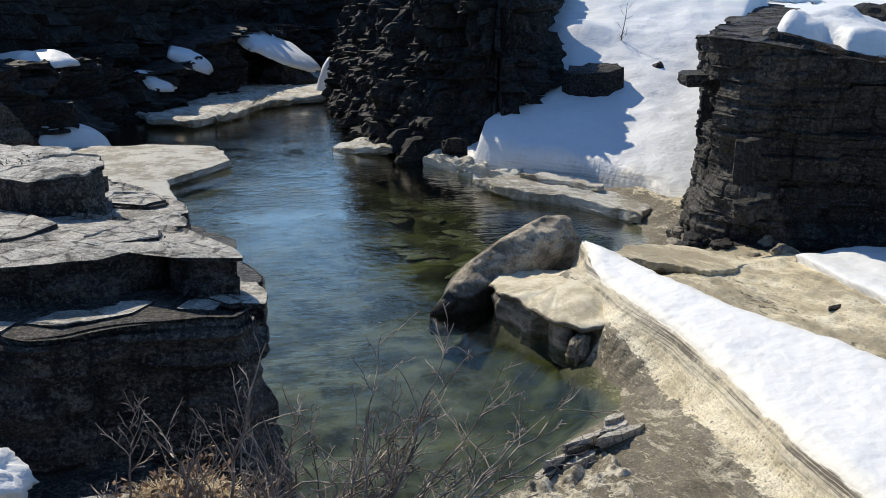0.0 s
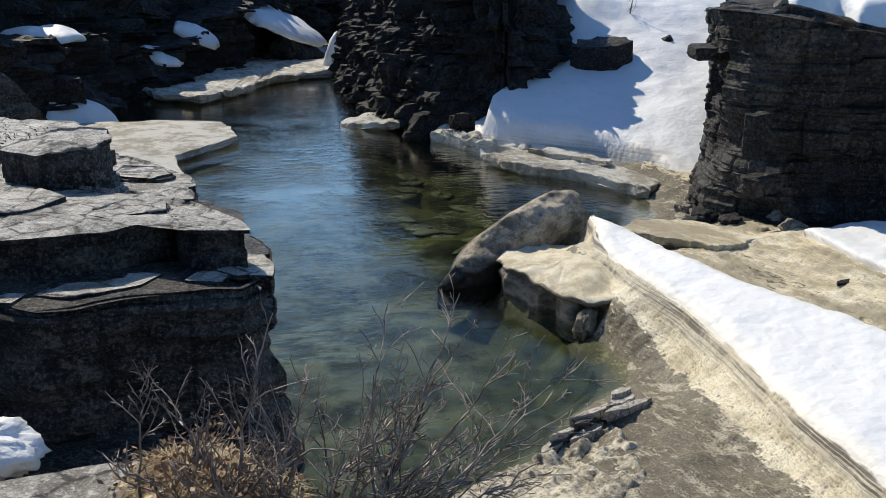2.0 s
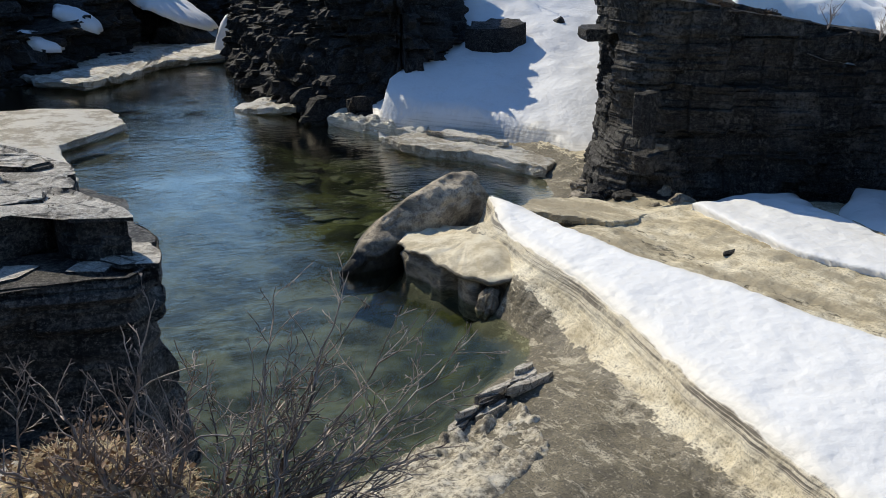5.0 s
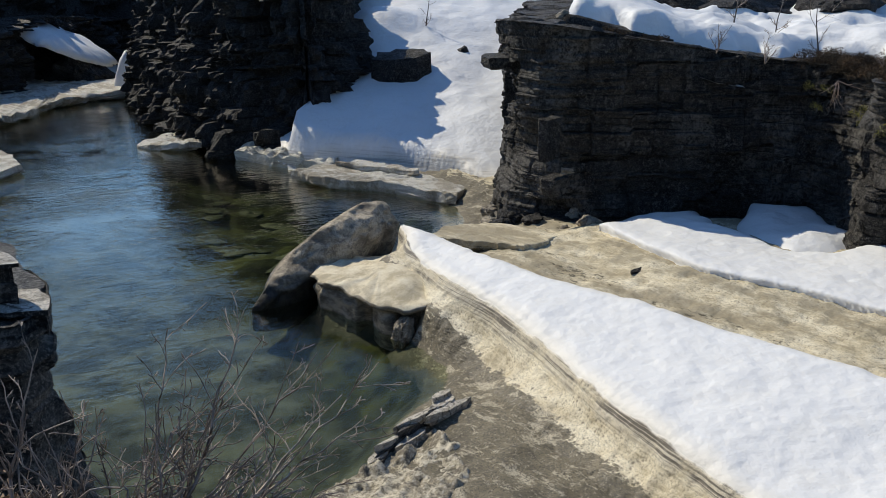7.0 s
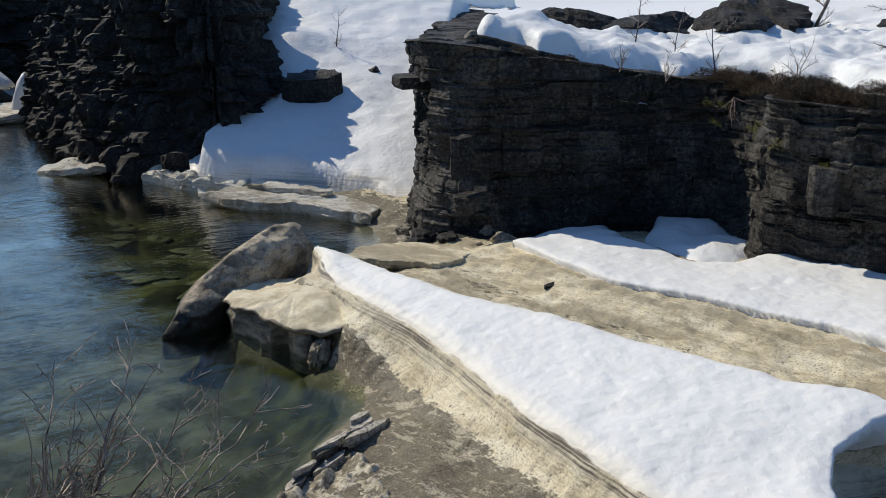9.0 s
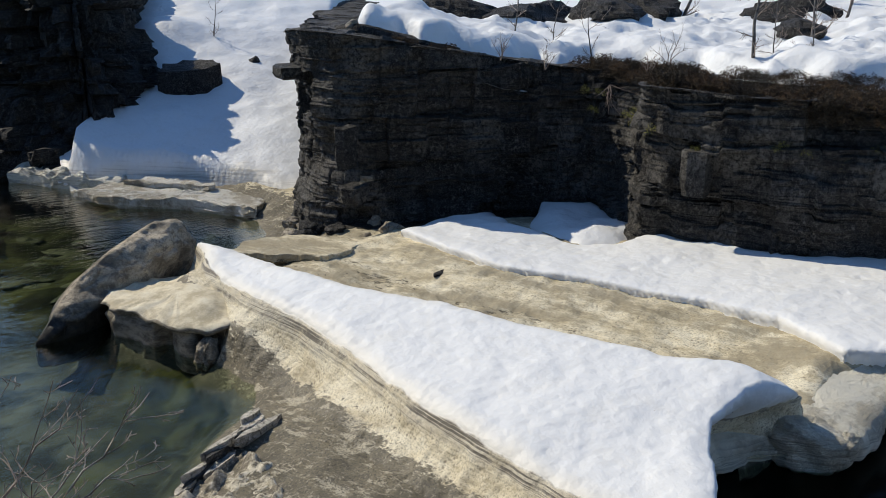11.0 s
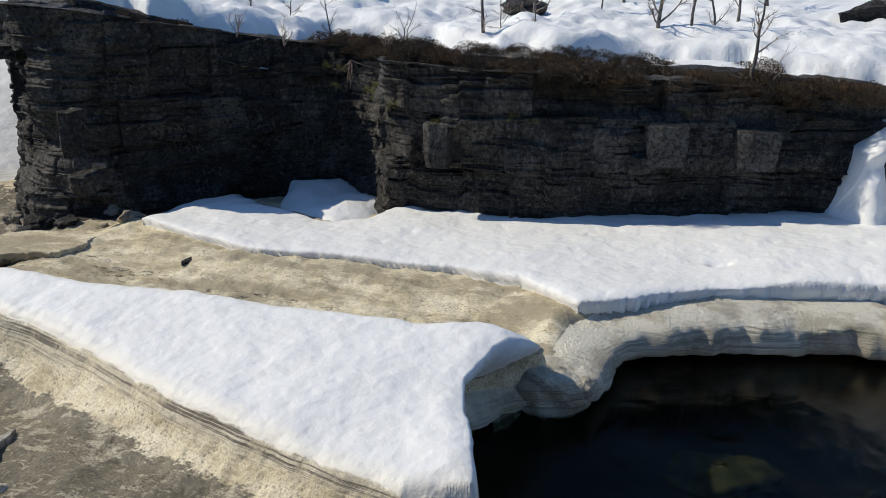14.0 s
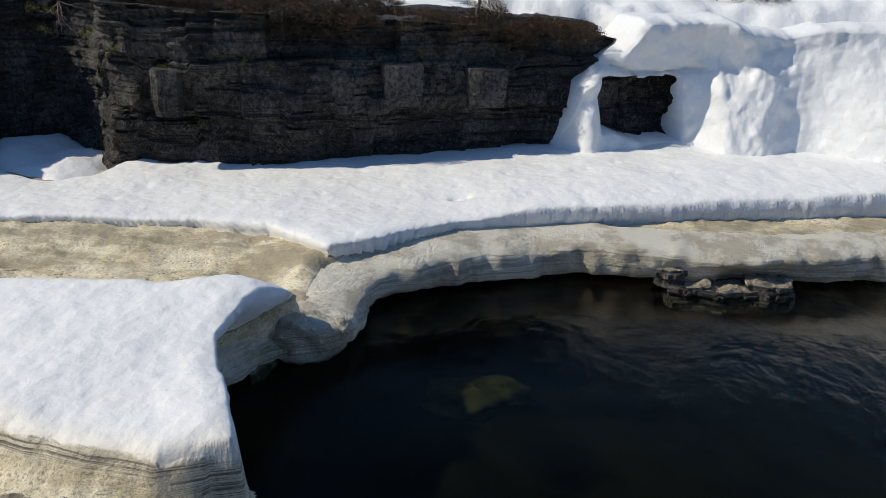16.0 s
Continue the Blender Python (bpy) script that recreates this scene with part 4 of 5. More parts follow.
def leaning_boulder():
    """A long whale-backed boulder dipping into the water: tilted lit back, steep undercut front, a crack along the crest."""
    a, b = np.array([-0.25, 16.15]), np.array([2.95, 18.65])
    e = (b - a) / np.linalg.norm(b - a)
    n = np.array([e[1], -e[0]])
    S, T = np.meshgrid(np.linspace(0, 1, 110), np.linspace(0, 2 * math.pi, 120, endpoint=False), indexing="ij")
    wide = np.interp(S, [0, 0.05, 0.25, 0.6, 0.9, 0.97, 1], [0.04, 0.28, 0.66, 0.80, 0.72, 0.5, 0.04])
    crest = np.interp(S, [0, 0.12, 0.3, 0.55, 0.8, 0.93, 1], [0.02, 0.52, 1.02, 1.40, 1.66, 1.52, 1.0])
    foot = np.interp(S, [0, 0.3, 0.7, 1], [-0.5, -0.7, -0.5, 0.2])
    c, v = np.cos(T), np.sin(T)
    side = np.sign(c) * np.abs(c) ** 0.75
    lift = np.sign(v) * np.abs(v) ** np.where(c > 0, 0.45, 0.8)
    across = np.where(side > 0, 0.62, 1.05) * wide * side + 0.12 * wide * lift
    z = (crest + foot) / 2 + (crest - foot) / 2 * lift - 0.10 * np.clip(side, 0, 1) * np.clip(lift, 0, 1) - 0.35 * np.clip(-side, 0, 1) * np.clip(lift, 0, 1)
    across = across - 0.04 * wide * np.clip(side, 0, 1) * smooth(0.55, -0.35, lift)
    crack = smooth(0.09, 0.0, np.abs(across + 0.16 + 0.10 * vnoise(S * 5, 2.0))) * smooth(0.1, 0.3, S) * smooth(0.95, 0.7, S) * (lift > 0)
    z = z - 0.24 * crack
    x, y = a[0] + e[0] * S * 4.06 + n[0] * across, a[1] + e[1] * S * 4.06 + n[1] * across
    r = 0.13 * fbm(x * 0.9, y * 0.9, z * 1.2, 4) + 0.09 * np.abs(fbm(x * 1.5 + y, y * 1.5, z * 2.6, 3)) + 0.035 * fbm(x * 5, y * 5, z * 6, 3)
    x, y, z = x + n[0] * r, y + n[1] * r, z + 0.7 * r
    nx, ny = S.shape
    i = np.arange(nx * ny).reshape(nx, ny)
    j = np.roll(i, -1, 1)
    f = np.stack([i[:-1], j[:-1], j[1:], i[1:]], -1).reshape(-1, 4).tolist() + [tuple(i[0][::-1]), tuple(i[-1])]
    return mesh("boulder", np.stack([x, y, z], -1).reshape(-1, 3), f, BOULDER)


def draped_rock():
    """Blocky water-worn rock: sheer hollowed front at the waterline, its top smoothed over with silty ice."""
    outline = [(1.02, 16.35), (1.04, 16.0), (1.38, 15.5), (1.66, 15.06), (2.05, 14.42), (2.45, 14.05), (2.95, 13.95), (3.5, 14.6), (3.5, 16.4), (2.7, 17.4), (1.7, 17.3), (1.2, 16.85)]
    o = resampled([(*p, 0) for p in outline], 0.04, 0.0, 3)[:, :2]
    n, mid = len(o), np.array([2.3, 15.7])
    u = np.arange(n) * 0.04
    rings = []
    for lev in (-0.3, -0.1, 0.02, 0.10, 0.18, 0.26, 0.34, 0.42, 0.48, 0.54, 0.58, 0.61):
        cut = 0.10 * fbm(u * 1.1, lev * 1.5, 4.0, 3) + 0.03 * fbm(u * 5, lev * 6, 2.0, 3) - 0.24 * smooth(0.35, 0.7, vnoise(u * 1.7, 3.3) + 0.30) * smooth(0.5, 0.34, lev)
        cut = cut - 0.55 * np.exp(-((o[:, 0] - 2.62) / 0.28) ** 2 - ((o[:, 1] - 14.0) / 0.4) ** 2) * smooth(0.50, 0.36, lev) - 0.22 * np.exp(-((o[:, 0] - 1.95) / 0.16) ** 2 - ((o[:, 1] - 14.6) / 0.3) ** 2) * smooth(0.46, 0.34, lev)
        groove = np.exp(-((lev - 0.44 - 0.06 * vnoise(u * 1.1, 7.0)) / 0.045) ** 2)
        cut = cut - 0.15 * groove + 0.05 * smooth(0.46, 0.54, lev) - 0.09 * smooth(0.56, 0.61, lev)
        way = (o - mid) / np.linalg.norm(o - mid, axis=1)[:, None]
        xy = o + way * cut[:, None]
        rings.append(np.column_stack([xy, np.full(n, lev) + 0.05 * fbm(xy[:, 0] * 2, xy[:, 1] * 2, 1.0, 3) * (lev > 0.3)]))
    rim = rings[-1]
    for f in (0.95, 0.88, 0.8, 0.7, 0.58, 0.44, 0.28, 0.12):
        xy = mid + (rim[:, :2] - mid) * f
        z = rim[:, 2] * f + 0.72 * (1 - f) + 0.20 * smooth(0.1, 0.5, 1 - f) * smooth(1.8, 2.9, xy[:, 0]) + 0.035 * fbm(xy[:, 0] * 3, xy[:, 1] * 3, 5.0, 3)
        rings.append(np.column_stack([xy, z]))
    V = np.concatenate(rings)
    f = [(r * n + i, r * n + (i + 1) % n, (r + 1) * n + (i + 1) % n, (r + 1) * n + i) for r in range(len(rings) - 1) for i in range(n)]
    f.append(tuple((len(rings) - 1) * n + i for i in range(n)))
    return mesh("boulder", V, f, DRAPED)


tagged(leaning_boulder(), "large brown boulder leaning out of the river", "boulder")
tagged(draped_rock(), "pale water-worn rock draped with silty ice", "rock")
tagged(lump("boulder", (2.50, 14.02, 0.10), (0.24, 0.20, 0.34), (0, 14, 20), PALE, 12, rough=0.25, cuts=4, res=36, groove=0.2), "small hollowed rock at the water's edge", "rock")

# shale at the beach's corner
shale = tagged(new("shale_outcrop"), "broken grey shale slabs at the beach corner", "rock outcrop")
rng = random.Random(17)
for i in range(15):
    f = i / 14
    x, y = 1.40 + 1.15 * f + rng.uniform(-0.14, 0.14), 9.80 + 1.25 * f + rng.uniform(-0.12, 0.12)
    if i % 4 == 3:
        x, y = 2.3 + rng.uniform(0, 0.5), 10.75 + rng.uniform(-0.06, 0.06)
    a, l, w, h, z = rng.uniform(34, 56), rng.uniform(0.5, 0.95), rng.uniform(0.12, 0.24), rng.uniform(0.03, 0.07), 0.03 + 0.26 * f + rng.uniform(-0.03, 0.06)
    ca, sa = math.cos(radians(a)), math.sin(radians(a))
    poly = [(x + p * l / 2 * ca - q * w / 2 * sa, y + p * l / 2 * sa + q * w / 2 * ca) for p, q in ((-1.2, -0.3 * rng.random()), (-0.3, -1), (0.6, -0.6 - 0.5 * rng.random()), (1.1, -0.1), (0.3 + 0.5 * rng.random(), 1), (-0.5, 0.8), (-0.9, 0.3))]
    slab("shale_slab", poly, z - 0.14, z + h, ROCK_NEAR if rng.random() < 0.7 else ROCK_FACE, shale, 0.08, 0.03, i, 0.008, (rng.uniform(0.05, 0.22), rng.uniform(-0.35, -0.1)))
CRUST = [(-0.85, 8.15), (-0.3, 8.72), (0.7, 9.38), (1.3, 9.8), (1.75, 10.25), (2.25, 10.35), (2.55, 9.7), (2.3, 8.6), (1.6, 7.6), (0.6, 6.8), (-1.2, 6.5)]


def crust_z(x, y):
    d = inside(CRUST, x, y) + 0.10 * fbm(x * 1.6, y * 1.6, 3.0, 3)
    lumps = 0.10 * np.abs(fbm(x * 2.6, y * 2.6, 8.0, 4)) + 0.035 * np.abs(fbm(x * 9, y * 9, 5.0, 3)) - 0.05 * smooth(0.35, 0.6, vnoise(x * 1.9, y * 1.9, 3.0))
    return np.maximum(ground_z(x, y), 0.02) - 0.12 + (0.13 + lumps * smooth(9.4 - 0.5, 9.0 + 0.6, y + 0.5 * x) + 0.25 * lumps) * smooth(-0.06, 0.12, d)


k = Mat("crumbling silty crust")
blot = k.noise(1.3, 6, 0.68)
fine = k.noise(13, 6, 0.78)
c = k.ramp(blot, (0.40, (0.25, 0.215, 0.155)), (0.50, (0.44, 0.39, 0.285)), (0.58, (0.62, 0.56, 0.43)))
c = k.mix(k.ramp(fine, (0.42, 0.85), (0.50, 0.0)), c, (0.10, 0.085, 0.062))
c = k.mix(k.ramp(fine, (0.54, 0.0), (0.62, 0.8)), c, (0.74, 0.69, 0.57))
CRUMB = k.done(c, 0.7, k.bump(k.math("ADD", fine, k.noise(45, 4, 0.7)), 0.7, 0.025))
crust = sheet("ice_crust", np.arange(-1.6, 3.0, 0.03), np.arange(6.2, 10.8, 0.03), crust_z, CRUMB, keep=lambda x, y: inside(CRUST, x, y) > -0.12)
tagged(crust, "pale crumbling crust of silty ice at the beach's low end", "ice crust")
for x, y, l, w, a in ((3.65, 11.35, 0.42, 0.07, 25), (7.35, 14.9, 0.3, 0.14, 5)):
    ca, sa = math.cos(radians(a)), math.sin(radians(a))
    g = float(ground_z(np.array([x]), np.array([y]))[0])
    poly = [(x + u * l / 2 * ca - v * w / 2 * sa, y + u * l / 2 * sa + v * w / 2 * ca) for u, v in ((-1, -0.6), (0, -1), (1, -0.5), (0.9, 0.6), (0, 1), (-0.8, 0.7))]
    tagged(slab("flat_stone", poly, g - 0.05, g + 0.035, ROCK, None, 0.07, 0.22, int(x * 10), 0.03, tilt=(0.05, 0.12)), "dark flat stone lying on the silty bar", "stone", "stones on the bar")
tagged(slab("silt_slab", [(3.9, 18.7), (4.7, 17.95), (5.3, 17.55), (5.75, 17.2), (6.3, 17.35), (6.75, 17.75), (6.5, 18.7), (5.5, 19.6), (4.4, 19.5)], 0.30, 0.585, SILT, None, 0.07, 0.04, 23, 0.02, (0.02, -0.03), 0.93), "flat broken slab of silty ice on the bar", "ice slab")
# stones piled at the cliff's nose
for i in range(16):
    rng = random.Random(100 + i)
    x, y = 5.7 + 2.3 * rng.random(), 22.3 - 2.9 * rng.random()
    y -= 0.8 * (x - 5.7) * 0.6
    r = rng.uniform(0.12, 0.38)
    g = float(ground_z(np.array([x]), np.array([y]))[0])
    tagged(lump("rubble_stone", (x, y, g + 0.1 * r), (r * 1.3, r, r * 0.7), (rng.uniform(-20, 20), rng.uniform(-20, 20), rng.uniform(0, 180)), ROCK if rng.random() < 0.4 else PALE, i, res=20, flat=True, cuts=11, rough=0.22), "angular stone half sunk in silt below the cliff", "stone", "rubble at the cliff foot")
# stones under water
for i in range(60):
    rng = random.Random(300 + i)
    x, y = rng.uniform(-2.6, 3.2), rng.uniform(17.5, 31)
    if inside(N_POLY, np.array([x]), np.array([y]))[0] > -0.5 or y < 20.5 or inside(BAR, np.array([x]), np.array([y]))[0] > -0.3 or x < -2.6 + 0.12 * (31 - y):
        continue
    r = rng.uniform(0.2, 0.6)
    g = float(ground_z(np.array([x]), np.array([y]))[0])
    tagged(lump("river_stone", (x, y, g - 0.05), (r * 1.6, r, 0.08 + r * 0.05), (rng.uniform(-4, 4), rng.uniform(-4, 4), rng.uniform(0, 180)), ALGAE, 40 + i, res=14, rough=0.35, cuts=7), "green algae-covered stone under the water", "stone", "stones in the river")
for x, y, r in ((11.4, 5.45, 0.70),):
    g = float(ground_z(np.array([x]), np.array([y]))[0])
    tagged(lump("river_stone", (x, y, g - 0.06), (r * 1.5, r, r * 0.36), (0, 0, -50), OLIVE, int(x * 7), res=26, rough=0.3), "olive stone deep in the dark side pool", "stone", "stones in the river")

# ---------------------------------------------------------------- river ice
tagged(slab("shore_ice", [(-7.9, 32.0), (-9.6, 35.4), (-12, 35.6), (-15, 35.0), (-18.5, 31), (-14, 22), (-9, 16), (-6.5, 19), (-7.2, 23), (-9.3, 28.0)], -0.05, 0.32, SHORE, None, 0.5, 0.03, 2, 0.03, under=0.96), "shelf of tan silt-stained ice over the shallows", "ice shelf")
tagged(slab("shore_ice", [(-6.6, 54.8), (-9.2, 53.2), (-10.6, 50.2), (-10.9, 46.2), (-12.3, 41.6), (-15.9, 44.2), (-18.5, 50), (-17.6, 56.5), (-14.5, 67), (-11, 78), (-6.5, 74)], -0.1, 0.5, SHORE, None, 0.6, 0.04, 5, 0.12, under=0.95), "shelf of tan silt-stained ice below the far cliff", "ice shelf")
tagged(slab("ice_slab", [(1.2, 28.4), (2.1, 26.8), (3.8, 25.9), (4.7, 24.8), (5.7, 23.5), (6.3, 24.6), (5.2, 27.0), (3.6, 28.8), (2.3, 29.3)], -0.1, 0.36, SHORE, None, 0.2, 0.05, 8, 0.07, under=0.9), "broken silty ice slab at the foot of the snow gully", "ice slab")
tagged(slab("ice_slab", [(-0.7, 32.7), (0.5, 31.1), (1.4, 30.2), (2.3, 29.3), (2.9, 29.4), (2.9, 30.8), (1.8, 31.9), (0, 33.2)], -0.1, 0.5, SHELF, None, 0.2, 0.05, 28, 0.10, (0.1, 0.1), 0.97, terrace=0.05), "grey layered ice ledge at the foot of the headland", "ice slab")
tagged(slab("ice_slab", [(2.6, 28.6), (4.2, 27.2), (5.0, 26.2), (5.2, 26.8), (3.6, 28.8)], 0.25, 0.52, SHORE, None, 0.2, 0.08, 9, 0.06), "thin tilted slab of silty ice", "ice slab")
tagged(slab("ice_slab", [(-4.8, 36.4), (-3.2, 34.9), (-2.0, 34.4), (-2.0, 35.8), (-3.3, 38.6)], -0.05, 0.35, SHORE, None, 0.25, 0.06, 4, 0.08, tilt=(0.12, 0)), "small wedge of silty ice against the headland", "ice slab")
tagged(lump("snow_heap", (-7.6, 58.0, 0.9), (0.8, 1.2, 1.9), (0, 15, 0), SNOW, 5, res=20), "small bright snow heap against the rock", "snow heap")
for i, (poly, z0, z1, tilt) in enumerate([
        ([(-19.6, 37.6), (-18.0, 37.2), (-16.6, 37.6), (-16.3, 38.6), (-17.0, 39.6), (-19.6, 39.8)], 3.5, 3.9, (0.02, 0.05)),
        ([(-18.6, 34.6), (-16.6, 35.2), (-15.2, 36.2), (-14.5, 37.4), (-15.2, 38.4), (-17, 38.4), (-18.6, 37)], -0.2, 1.15, (-0.32, 0.12)),
        ([(-17.0, 47.0), (-15.8, 47.0), (-15.0, 47.8), (-15.2, 49.0), (-16.4, 49.4), (-17.2, 48.4)], 1.9, 2.3, (-0.3, 0.1)),
        ([(-15.9, 50.2), (-14.8, 50.2), (-13.9, 51.0), (-14.0, 52.2), (-15.4, 52.6), (-16.2, 51.6)], 2.8, 3.4, (-0.5, 0.1)),
        ([(-14.2, 59.8), (-12.6, 59.8), (-11.0, 61.4), (-9.7, 63.6), (-9.4, 66), (-11.4, 67.6), (-14.2, 66)], 2.9, 3.5, (-0.55, 0.05))]):
    tagged(drift(poly, z0, z1, 60 + i, tilt), "blue-shaded snow patch on a dark rock shelf", "snow patch", "snow on the west cliff")
tagged(lump("outcrop", (-11.3, 63.6, 0.5), (2.6, 2.6, 2.3), (0, 25, 30), ROCK, 29, rough=0.2, cuts=8, res=30, flat=True), "dark rock rib under the snow slope", "rock outcrop")
tagged(drift([(10.6, 16.3), (11.3, 17.6), (12.2, 18.6), (13.3, 18.0), (13.7, 16.4), (12.9, 15.0), (11.8, 14.5), (11.0, 15.0)], 0.55, 0.98, 91, (0.04, 0.03)), "blue-shaded snow drift in the cliff's recess", "snow patch")
tagged(drift([(8.6, 18.7), (9.6, 18.9), (10.8, 18.8), (10.9, 18.3), (9.6, 18.2), (8.8, 18.3)], 0.5, 0.8, 92, (0, 0.05)), "thin blue-shaded snow drift under the cliff", "snow patch")
tagged(slab("outcrop", [(4.6, 33.0), (5.2, 32.3), (6.2, 32.2), (6.9, 32.7), (6.75, 33.6), (6.0, 34.2), (5.0, 34.0)], 1.2, 3.75, ROCK, None, 0.22, 0.08, 9, 0.05, (0.12, 0.12), 0.92), "dark rock standing out of the snow gully", "rock outcrop")
tagged(lump("outcrop", (8.6, 34.4, 3.7), (0.3, 0.3, 0.3), (0, 0, 20), ROCK, 19, rough=0.2, cuts=8, res=12, flat=True), "small dark rock poking through snow", "stone")


# ---------------------------------------------------------------- icefall
def icefall():
    """Snow and ice draped over the cliff's end, open over a dark rock hollow."""
    line = [(18.0, 7.6), (18.9, 6.7), (20.9, 5.2), (22.3, 2.6), (25.0, -3.0), (30, -9.5)]
    u, q, out = along([(*p, 0, 0) for p in line], 0.05)
    zs = np.linspace(0.75, 4.35, 66)
    U, Z = np.meshgrid(u, zs)
    top = np.interp(U, [0, 0.35, 0.6, 0.85, 1.2, 1.9, 2.3, 4.3, 5.0, 6.0, 6.7, 9, 20], [0.8, 1.0, 1.8, 2.6, 2.95, 3.4, 4.0, 4.1, 3.85, 3.75, 3.95, 4.0, 4.2])
    Zt = 0.75 + (Z - 0.75) * (top - 0.75) / 3.6
    low = np.clip((top - Zt) / (top - 0.75), 0, 1)
    push = 0.34 + 0.35 * smooth(3.6, 4.6, U) + 0.70 * low ** 1.6 + 0.42 * smooth(3.6, 4.4, U) * smooth(6.3, 5.3, U) * smooth(0.10, 0.6, low) + 0.30 * np.exp(-((U - 0.95) / 0.32) ** 2) + 0.9 * smooth(6.3, 8.4, U) * smooth(0, 0.6, low)
    push += 0.35 * smooth(0.30, 0.0, low) * smooth(1.5, 2.2, U) * smooth(5.6, 4.6, U)
    hole = np.minimum(smooth(1.15, 1.5, U) * smooth(3.62, 3.3, U), smooth(1.45, 1.85, Zt + 0.25 * smooth(1.6, 2.6, U)) * smooth(2.95, 2.65, Zt))
    hole = hole + 0.15 * fbm(U * 2.5, Zt * 2.5, 3.0, 3) * smooth(0.15, 0.4, hole)
    push = push * (1 - smooth(0.25, 0.7, hole)) - 0.45 * smooth(0.35, 0.7, hole)
    push += (0.15 * fbm(U * 1.1, Zt * 1.0, 8.0, 3) + 0.08 * np.abs(fbm(U * 1.7, Zt * 1.5, 4.0, 4))) * (1 - 0.65 * smooth(5.6, 7.0, U)) - 0.16 * smooth(0.10, 0.0, np.abs(Zt - 3.02 + 0.10 * vnoise(U * 1.3, 2.0))) * smooth(1.2, 1.8, U) * smooth(4.4, 3.8, U) + 0.018 * fbm(U * 5, Zt * 4.5, 2.0, 3)
    push = np.where(hole > 0.2, push, np.maximum(push, 0.30))
    V = np.stack([np.interp(U, u, q[:, 0]) + np.interp(U, u, out[:, 0]) * push, np.interp(U, u, q[:, 1]) + np.interp(U, u, out[:, 1]) * push, Zt], -1)
    back = V[-1].copy()
    for d, h in ((0.5, 0.12), (1.3, 0.1), (2.4, -0.3)):
        row = back.copy()
        row[:, :2] -= out * d
        row[:, 2] += h + 0.05 * vnoise(u * 2, d)
        V = np.concatenate([V, row[None]])
    ny, nx = V.shape[:2]
    i = np.arange(nx * ny).reshape(ny, nx)
    f = np.stack([i[:-1, :-1], i[:-1, 1:], i[1:, 1:], i[1:, :-1]], -1).reshape(-1, 4)
    H = np.concatenate([hole, np.zeros((3, nx))]).ravel()
    f = f[(H[f] < 0.62).all(1)]
    return mesh("icefall", V.reshape(-1, 3), f.tolist(), SNOW)


tagged(icefall(), "snow and ice curtain over the cliff with a dark hollow", "icefall", kind="structure")

# ---------------------------------------------------------------- near ledge
ledge = tagged(new("rock_ledge"), "near ledge of grey layered schist slabs above the water", "rock ledge")
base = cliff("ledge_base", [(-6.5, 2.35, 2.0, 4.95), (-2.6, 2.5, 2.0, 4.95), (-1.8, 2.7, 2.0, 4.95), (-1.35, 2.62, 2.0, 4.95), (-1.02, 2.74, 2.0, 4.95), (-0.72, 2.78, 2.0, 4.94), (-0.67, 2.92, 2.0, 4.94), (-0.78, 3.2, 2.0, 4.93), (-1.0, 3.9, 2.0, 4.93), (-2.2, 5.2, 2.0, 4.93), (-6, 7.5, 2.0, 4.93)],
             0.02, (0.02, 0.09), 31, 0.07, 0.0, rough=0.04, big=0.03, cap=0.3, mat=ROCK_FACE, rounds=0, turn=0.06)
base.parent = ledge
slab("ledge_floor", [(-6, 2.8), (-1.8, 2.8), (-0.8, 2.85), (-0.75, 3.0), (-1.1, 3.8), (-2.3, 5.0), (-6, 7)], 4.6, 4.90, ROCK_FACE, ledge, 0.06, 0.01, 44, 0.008)


